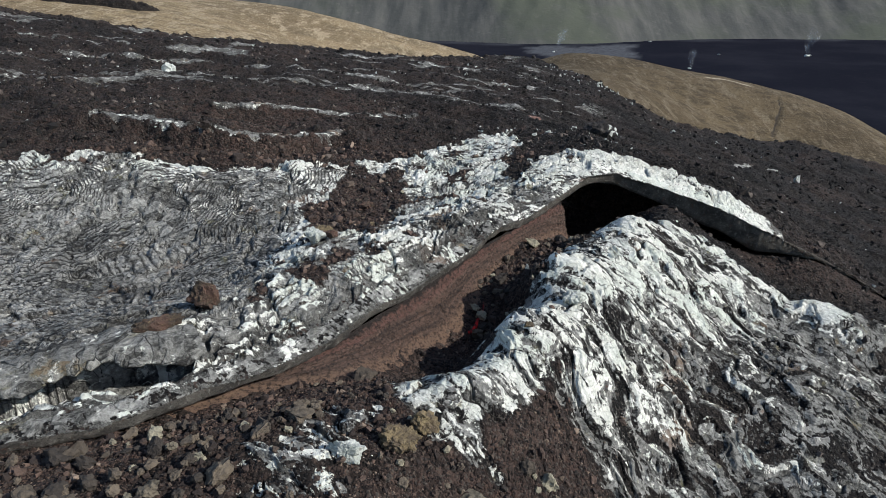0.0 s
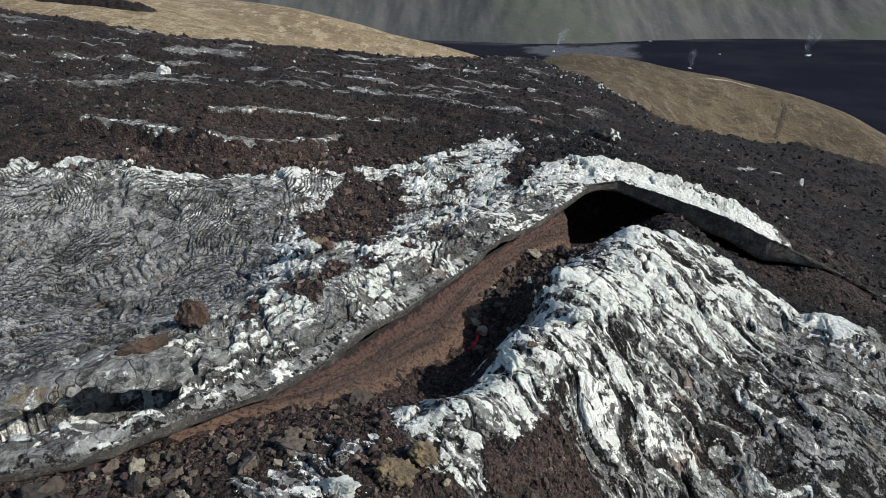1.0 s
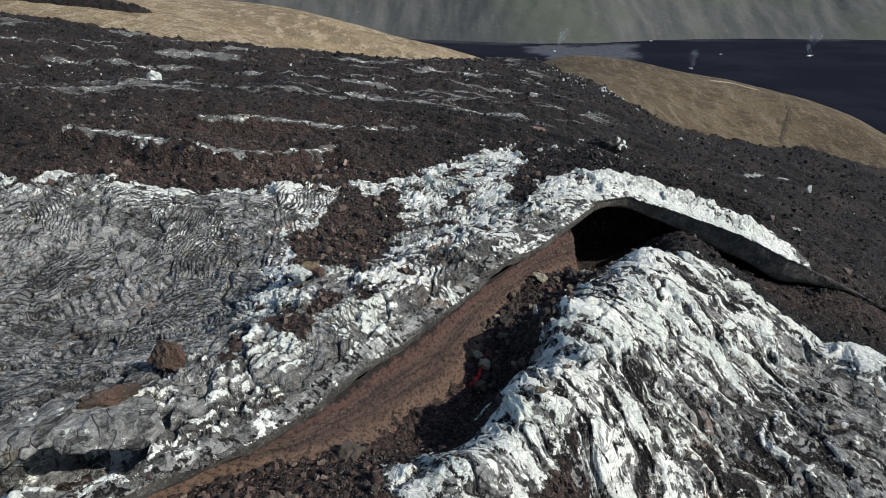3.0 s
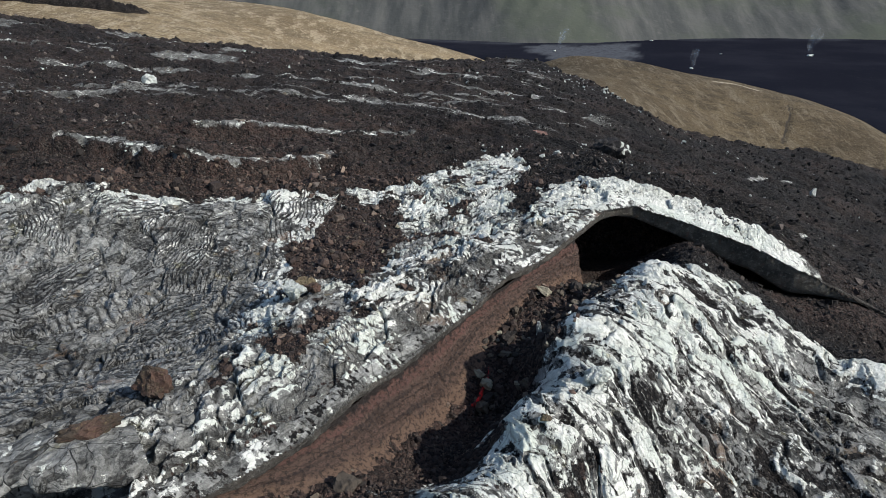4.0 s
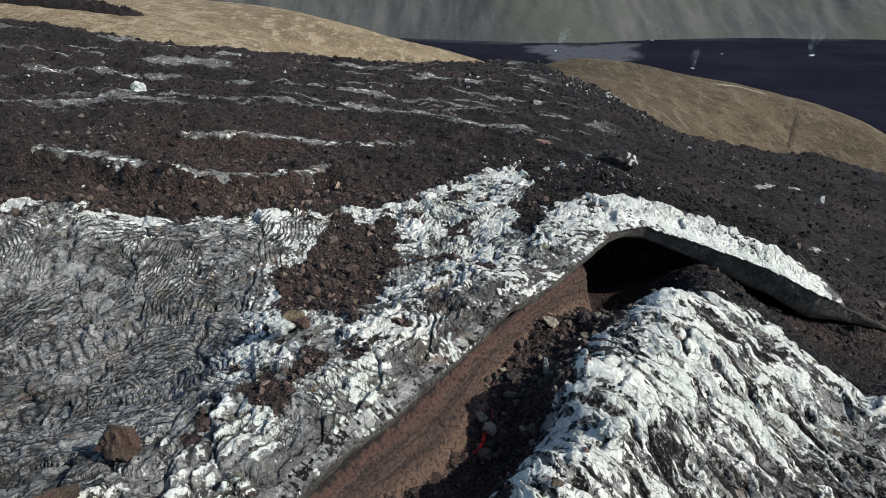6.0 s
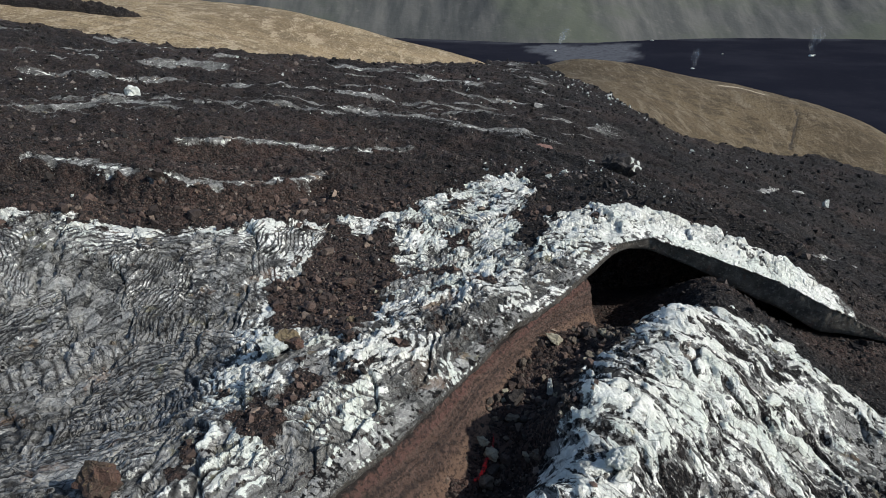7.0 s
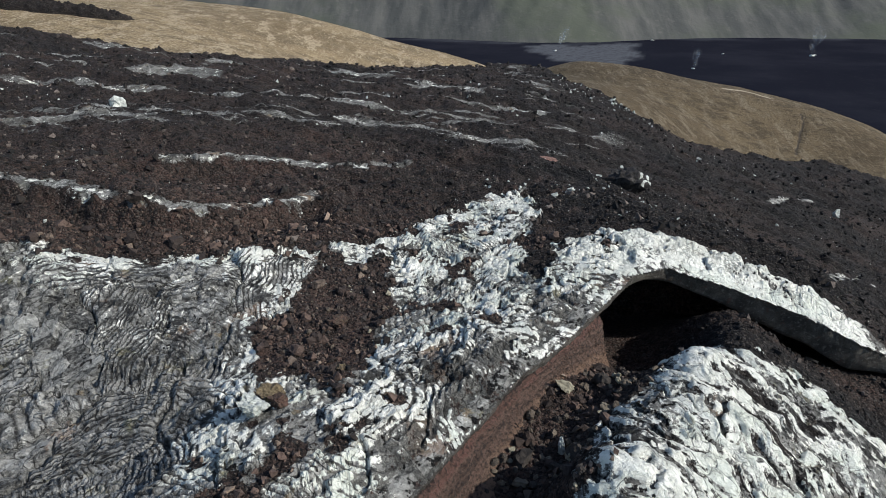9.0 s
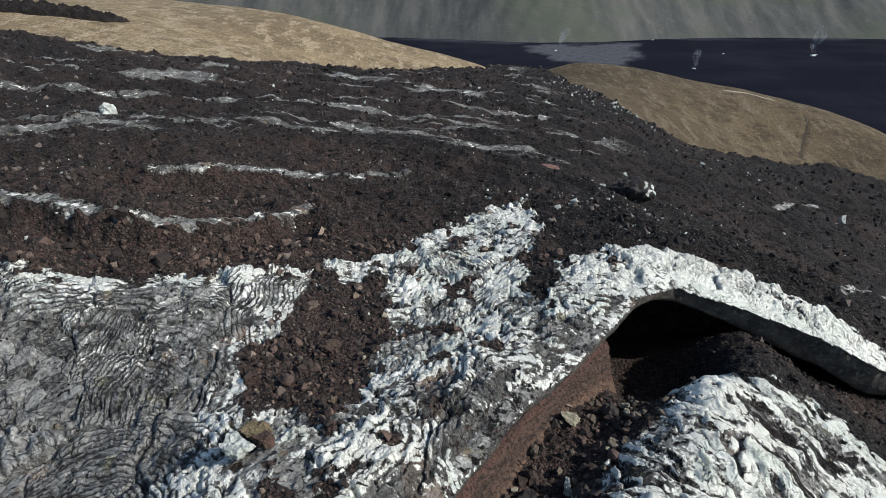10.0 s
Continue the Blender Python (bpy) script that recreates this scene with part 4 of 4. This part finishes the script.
def mountain_height(x, y):
    base = foot_line(x)
    up = np.maximum(y - base, -30)
    ribs = fbm(x * .012 + fbm(x * .004, y * .004, 2, 13) * .8, y * .0025, 5, 11, .55)
    return -62 + up * .52 + np.clip(up, 0, 200) * .16 * ribs + fbm(x * .01, y * .01, 4, 15) * 4


slope_sheet("mountain", np.linspace(-50, 50, 360), np.linspace(740, 1500, 115), mountain_height, M_MOUNT, "dark greenish grey mountain flank with gullies", "mountain")


def valley_height(x, y):
    r = np.hypot(x, y)
    return -60 - step(330, 240, r) * 12 + fbm(x * .02, y * .02, 4, 105) * .6 + fbm(x * .1, y * .1, 3, 106, .5, True) * .35


def valley_mark(x, y):
    wx, wy = x + fbm(x * .02, y * .02, 4, 3) * 30, y + fbm(x * .02 + 5, y * .02, 4, 4) * 40
    pool = step(-6, 6, area(wx, wy, [(100, 790), (180, 812), (245, 806), (222, 690), (165, 590), (122, 640)]))
    shore = step(30, 0, np.abs(y - foot_line(x) + 12)) * .5
    return np.maximum(pool, shore * step(-.2, .4, fbm(x * .01, y * .01, 3, 8)))


slope_sheet("valley_floor", np.concatenate([np.linspace(-180, -50, 30)[:-1], np.linspace(-50, 50, 300), np.linspace(50, 180, 30)[1:]]), np.exp(np.linspace(math.log(240), math.log(4300), 110)), valley_height, M_PLAIN,
            "flat black lava plain with a pale grey pool of fresh skin", "lava plain", valley_mark)



# ---- rocks ----
def ico(level):
    bm = bmesh.new()
    bmesh.ops.create_icosphere(bm, subdivisions=level, radius=1)
    bm.verts.ensure_lookup_table()
    v = np.array([p.co[:] for p in bm.verts])
    f = np.array([[p.index for p in q.verts] for q in bm.faces])
    bm.free()
    return v, f


def rough_stone(level, seed, flat=.75, jag=.28, facets=5):
    """A broken lump: a ball cut by random planes and knocked about."""
    rng = np.random.default_rng(seed)
    v, f = ico(level)
    for _ in range(facets):
        n = rng.normal(size=3)
        n /= np.linalg.norm(n)
        cut = rng.uniform(.45, .8)
        over = np.maximum(v @ n - cut, 0)
        v = v - over[:, None] * n
    v = v * (1 + rng.normal(size=(len(v), 1)) * jag * .45)
    return v * np.array([rng.uniform(.8, 1.2), rng.uniform(.7, 1.0), flat * rng.uniform(.8, 1.15)]), f


def chip(seed):
    """The plainest broken stone: eight faces."""
    rng = np.random.default_rng(seed)
    v = np.array([(1, 0, 0), (-1, 0, 0), (0, 1, 0), (0, -1, 0), (0, 0, 1), (0, 0, -1)], float)
    v = v * rng.uniform(.6, 1.25, (6, 1)) + rng.normal(size=(6, 3)) * .22
    return v, np.array([(0, 2, 4), (2, 1, 4), (1, 3, 4), (3, 0, 4), (2, 0, 5), (1, 2, 5), (3, 1, 5), (0, 3, 5)])


def ground_z(x, y):
    """Height and rubble cover of whichever sheet lies open at the places given."""
    sd = area(x, y, HOLLOW)
    z, rubble, red = (np.zeros(x.shape) for _ in range(3))
    for low in (False, True):
        at = (sd > 0) == low
        if at.any():
            found = sheet_height(x[at], y[at], low)
            z[at], rubble[at], red[at] = found[0], found[6], found[3]
    return z, rubble, red, sd


def boulder(name, x, y, size, seed, material, label, category="rock", sink=.25, level=4, flat=.75, facets=9, turn=0.0, stretch=(1, 1, 1)):
    v, f = rough_stone(level, seed, flat, .02, facets)
    n = fbm(v[:, 0] * 2.2 + seed, v[:, 1] * 2.2 + v[:, 2] * 1.7, 4, seed, .55, True)
    v = v * (1 + n[:, None] * .40) * size * np.array(stretch)
    z = float(ground_z(np.array([x]), np.array([y]))[0][0])
    ob = mesh_object(name, v, f, material, False)
    ob.matrix_world = pose(x, y, z - v[:, 2].min() - sink * size, 0, 0, turn)
    return tagged(ob, label, category)


boulder("white_boulder", -22.9, 51.5, .8, 3, M_SALT, "white salt-crusted boulder standing on brown rubble", "boulder", flat=.9)
dark = boulder("dark_boulder", 12.7, 48.4, 1.9, 5, M_BLACK, "large black lava boulder with a whitened sunlit side", "boulder", flat=.8, sink=.5)
boulder("white_block", -5.25, 22.4, .55, 8, M_SALT, "white crusted block with a flat top beside rubble", "rock", flat=.9, facets=12)
boulder("ochre_rock", -5.0, 23.15, .45, 9, M_OCHRE, "yellow stained lava rock beside a white block", "rock")
boulder("rust_rock", -4.65, 22.7, .40, 10, M_RUST, "rust red lava rock on the white crust", "rock")
boulder("rust_boulder", -7.75, 16.75, .60, 11, M_RUST, "rust red hollowed boulder half sunk in the ropy crust", "boulder", flat=1.25, sink=.5, facets=14)
boulder("rust_slab", -8.2, 14.85, .8, 12, M_RUST, "low rust red and yellow slab set in the crust", "rock", flat=.4, stretch=(1.25, .7, 1), turn=35, sink=.16, facets=14)
boulder("ochre_rock", -.45, 11.9, .42, 13, M_OCHRE, "ochre crusted round lava rock on rubble", "rock", flat=.95, facets=5)
boulder("ochre_rock", -1.05, 11.0, .40, 14, M_OCHRE, "ochre crusted round lava rock on rubble", "rock", flat=.95, facets=5)
boulder("grey_rock", -2.2, 10.3, .45, 15, M_SALT, "pale grey crusted rock among dark stones", "rock", flat=.9)
boulder("pointed_rock", -7.35, 13.35, .36, 16, M_SALT, "small pointed white rock in a hollow of the crust", "rock", flat=1.6, facets=10)
boulder("white_flake", 3.65, 22.9, .30, 17, M_SALT, "thin white flake standing in dark channel rubble", "flake", flat=1.6, stretch=(.45, .6, 1), sink=.4)
boulder("white_flake", 4.3, 21.9, .42, 18, M_SALT, "flat white flake lying on the channel's edge", "flake", flat=.3, turn=25)
boulder("white_flake", -3.75, 9.75, .30, 19, M_SALT, "flat white flake lying on dark stones", "flake", flat=.3, turn=50)
boulder("white_lump", 4.6, 18.5, .42, 20, M_SALT, "rounded white crust lump on the ridge", "rock", facets=4)
boulder("tan_stone", 2.75, 16.3, .16, 21, M_OCHRE, "small round tan stone on the white crust", "rock", facets=3, level=3)
boulder("pink_slab", 7.9, 53.2, .9, 22, M_PINK, "flat pinkish slab lying in the clinker field", "rock", flat=.25, turn=8, stretch=(1.3, .7, 1))
boulder("white_stone", 45.5, 73.0, .55, 23, M_SALT, "small white stone standing in black clinker", "rock", flat=1.3, stretch=(.7, .7, 1))
boulder("orange_rock", -3.9, 28.3, .38, 24, M_RUST, "orange brown rock in a patch of brown rubble", "rock")
boulder("tan_stone", -3.2, 25.0, .22, 25, M_OCHRE, "angular tan stone in a patch of brown rubble", "rock", level=3)

# the sunlit side of the large dark boulder, its brightness put in as white
def paint_sun_side(ob, reach, material):
    """Gives the faces on the side of ob towards the sun a second material."""
    me = ob.data
    me.materials.append(material)
    for p in me.polygons:
        if p.center.x > reach and p.normal.x > .25:
            p.material_index = 1


paint_sun_side(dark, .75, M_SALT)


def glow():
    """A thread of live lava deep in the channel."""
    m = Mat("live_lava")
    n = m.noise(9, 4, .6)
    c = m.mix(m.ramp(n, .42, .6), (.02, .012, .012), (.30, .012, .014))
    m.put(c, m.p.inputs["Base Color"])
    m.put(c, m.p.inputs["Emission Color"])
    m.put(m.ramp(n, .42, .6, 0, .22), m.p.inputs["Emission Strength"])
    line = smooth_line([(1.0, 20.15), (1.25, 20.45), (1.4, 20.8), (1.62, 21.1), (1.66, 21.45)], 60)
    side = side_of(np.concatenate([line, line[:, :1] * 0], 1))
    wdt = (.05 + .05 * np.abs(grain(np.arange(60) * .22, np.zeros(60), 4))) * np.sin(np.linspace(.15, 3.0, 60))
    rows = []
    for k, up in ((-1, -.1), (-.4, .05), (.4, .05), (1, -.1)):
        p = line + side * (wdt * k)[:, None]
        rows.append(np.stack([p[:, 0], p[:, 1], ground_z(p[:, 0], p[:, 1])[0] + up + .12], 1))
    v = np.stack(rows)
    idx = np.arange(240).reshape(4, 60)
    q = np.stack([idx[:-1, :-1], idx[:-1, 1:], idx[1:, 1:], idx[1:, :-1]], -1).reshape(-1, 4)
    return tagged(mesh_object("live_lava", v.reshape(-1, 3), q, m.m), "thread of dull red glowing lava in the channel", "lava")


glow()


# ---- smoke ----
def smoke_material(name, color, thick, scale):
    m = Mat(name)
    out = m.n["Material Output"]
    clear, veil, blend = m.n.new("ShaderNodeBsdfTransparent"), m.n.new("ShaderNodeBsdfDiffuse"), m.n.new("ShaderNodeMixShader")
    veil.inputs[0].default_value = (*color, 1)
    m.put(m.ramp(m.noise(scale, 4, .6), .38, .72, 0, thick), blend.inputs[0])
    m.l.new(clear.outputs[0], blend.inputs[1])
    m.l.new(veil.outputs[0], blend.inputs[2])
    m.l.new(blend.outputs[0], out.inputs[0])
    m.n.remove(m.p)
    return m.m


def plume(x, y, z, height, width, lean, seed, material, label):
    """Smoke in a few loose skins, one inside another, that widen and drift as they rise."""
    verts, faces = [], []
    for k in range(2):
        n, around = 22, 18
        h, a = np.meshgrid(np.linspace(0, 1, n), np.linspace(0, 2 * np.pi, around, endpoint=False), indexing="ij")
        r = width * (.10 + .9 * h ** .8) * (.45 + .4 * k) * (1 + .5 * fbm(h * 3 + k, a * .9, 3, seed + k)) * np.sin(np.clip(h * 1.02 + .05, 0, 1) * np.pi) ** .35
        cx = lean * h ** 1.4 * height + width * .35 * grain(h * 2.5, h * 0 + k * .2, seed)
        v = np.stack([x + cx + np.cos(a) * r, y + np.sin(a) * r, z + h * height * (.75 + .06 * k)], -1).reshape(-1, 3)
        idx = np.arange(n * around).reshape(n, around) + len(verts) * n * around
        nxt = np.roll(idx, -1, 1)
        faces.append(np.stack([idx[:-1], nxt[:-1], nxt[1:], idx[1:]], -1).reshape(-1, 4))
        verts.append(v)
    return tagged(mesh_object("smoke_plume", np.concatenate(verts), np.concatenate(faces), material), label, "smoke")


M_SMOKE = smoke_material("far_smoke", (.62, .68, .74), .10, .16)
plume(134, 731, -60, 34, 8, .25, 1, M_SMOKE, "thin white smoke plume rising from the far lava plain")
plume(401, 682, -60, 40, 10, .05, 2, M_SMOKE, "broad white smoke plume rising from the far lava plain")
plume(231, 575, -60, 24, 6, .10, 3, M_SMOKE, "faint bluish smoke plume rising from the black plain")


def vent(x, y, size, seed):
    """A low pale mound where smoke comes out of the far plain."""
    v, f = rough_stone(3, seed, .35, .05, 4)
    ob = mesh_object("vent_mound", v * size, f, M_SALT, False)
    ob.matrix_world = pose(x, y, -60 + size * .1, 0, 0, seed * 30)
    tagged(ob, "small white smoking mound on the black plain", "vent")


vent(401, 682, 3.6, 61)
vent(409, 690, 2.2, 62)
vent(130, 729, 3.2, 63)
vent(231, 575, 2.2, 64)
vent(288, 868, 2.4, 65)
vent(312, 700, 1.8, 66)


# ---- loose stones and clinker ----
def scatter(name, count, angles, radii, size, seed, material, label, pick, level=1):
    """Joined loose clinker, as many a square degree of view near as far."""
    rng = np.random.default_rng(seed)
    n = count * 3
    a, r = np.radians(rng.uniform(*angles, n)), np.exp(rng.uniform(math.log(radii[0]), math.log(radii[1]), n))
    x, y = np.sin(a) * r, np.cos(a) * r - 3
    z, rubble, red, sd = ground_z(x, y)
    keep = rng.random(n) < pick(x, y, rubble, red, sd)
    x, y, z, r = (k[keep][:count] for k in (x, y, z, r))
    n = len(x)
    s = r * size * (.5 + rng.pareto(2.3, n).clip(0, 5))
    kinds = [(chip(seed * 50 + i) if level == 0 else rough_stone(level, seed * 50 + i, .8, .32, 4)) for i in range(24)]
    base, faces = np.stack([k[0] for k in kinds]), kinds[0][1]
    which = rng.integers(0, 24, n)
    q = rng.normal(size=(n, 4))
    q /= np.linalg.norm(q, axis=1)[:, None]
    w, i, j, k = q.T
    rot = np.stack([1 - 2 * (j * j + k * k), 2 * (i * j - k * w), 2 * (i * k + j * w), 2 * (i * j + k * w), 1 - 2 * (i * i + k * k), 2 * (j * k - i * w),
                    2 * (i * k - j * w), 2 * (j * k + i * w), 1 - 2 * (i * i + j * j)], 1).reshape(n, 3, 3)
    v = np.einsum("nij,nvj->nvi", rot, base[which]) * s[:, None, None]
    v += np.stack([x, y, z + s * (.28 if level else .15)], 1)[:, None]
    f = faces[None] + (np.arange(n) * base.shape[1])[:, None, None]
    ob = mesh_object(name, v.reshape(-1, 3), f.reshape(-1, 3), material, False)
    return tagged(ob, label, "rubble", kind="stuff")


def brown(x, y, red, sd):
    return np.where(sd > 0, (x < 6) & (y < 32), (red > .45)).astype(float)


def channel_side(x, y, k, red, sd):
    bare = (sd > 0) & (sd < 1.7) & (x > -4.2) & (x < 2.2)
    return k * brown(x, y, red, sd) * (np.hypot(x, y) < 40) * (np.abs(sd) > .15) * np.where(bare, .25, 1)


scatter("near_rubble", 4600, (-40, 40), (11, 40), .0017, 41, M_RED, "loose reddish brown lava rubble", channel_side, 2)
scatter("fine_rubble", 20000, (-40, 40), (11, 40), .0012, 46, M_RED, "small reddish brown lava rubble", channel_side, 0)
scatter("near_clinker", 14000, (-42, 42), (11, 48), .0012, 42, M_CLINK, "loose black lava clinker", lambda x, y, k, red, sd: k * (1 - .8 * brown(x, y, red, sd)), 0)
scatter("field_clinker", 36000, (-44, 20), (34, 150), .00062, 43, M_CLINK, "rough black and brown clinker covering the lava field",
        lambda x, y, k, red, sd: k * (area(x, y, LAVA) > 0) * step(12, -4, x - (y - 30) * .12), 0)
scatter("slope_clinker", 26000, (-6, 44), (34, 150), .00060, 45, M_COAL, "rough coal-black clinker on the falling slope",
        lambda x, y, k, red, sd: k * (area(x, y, LAVA) > 0) * step(-4, 12, x - (y - 30) * .12), 0)
scatter("field_rubble", 11000, (-44, 30), (34, 70), .00075, 44, M_CLINK, "brown lava rubble on the field", lambda x, y, k, red, sd: k * (red > .4) * (sd < 0), 0)


scatter("pale_flecks", 2200, (-40, 42), (33, 110), .0006, 47, M_SALT, "scattered pale salt-crusted stones on the lava field", lambda x, y, k, red, sd: k * (sd < 0) * (area(x, y, LAVA) > 0) * step(.0, .3, fbm(x * .12, y * .12, 3, 55)), 0)
scatter("pale_rubble", 700, (0, 24), (36, 62), .0009, 49, M_SALT, "pale crusted rubble on the clinker behind the arch", lambda x, y, k, red, sd: k * (sd < 0) * step(11, 4, np.hypot((x - 9) * .8, y - 44)) * step(-.1, .3, fbm(x * .3, y * .3, 3, 56)), 0)
scatter("margin_flecks", 260, (8, 17), (75, 140), .0008, 48, M_SALT, "pale stones along the lava's edge", lambda x, y, k, red, sd: k * step(9, 3, np.abs(area(x, y, LAVA) - 3)), 0)


def stones():
    """Stones that lie singly on the rubble beside the channel."""
    rng = np.random.default_rng(77)
    shapes = []
    for i in range(10):
        v, f = rough_stone(3, 900 + i, .75, .10, 6)
        v = v * (1 + .42 * fbm(v[:, 0] * 1.8 + i * 3, v[:, 1] * 1.8 + v[:, 2] * 1.5, 4, 900 + i, .6, True))[:, None]
        ob = mesh_object("lava_stone", v, f, M_STONE, False)
        shapes.append(ob.data)
        bpy.data.objects.remove(ob)
    spots = [((-9, 3), (9.5, 16), 75, 1.2), ((-11, -3), (8.4, 12.6), 85, 1.5), ((1, 7.5), (20, 28), 95, 1.35), ((-7, -2), (23.5, 33), 42, .85)]
    for xs, ys, count, big in spots:
        x, y = rng.uniform(*xs, count * 12), rng.uniform(*ys, count * 12)
        z, rubble, red, sd = ground_z(x, y)
        ok = np.flatnonzero((rubble > .6) & ((sd > .45) | (sd < -.8)))[:count]
        for i in ok:
            s = min((.07 + .05 * rng.pareto(2.2)) * big, .34)
            ob = new("lava_stone", shapes[rng.integers(10)])
            ob.matrix_world = pose(x[i], y[i], z[i] + s * .5, rng.uniform(-25, 25), rng.uniform(-25, 25), rng.uniform(0, 360)) @ Matrix.Diagonal((s, s, s, 1))
            tagged(ob, "rough brown lava stone lying loose on rubble", "stone", "loose stones by the channel")


stones()
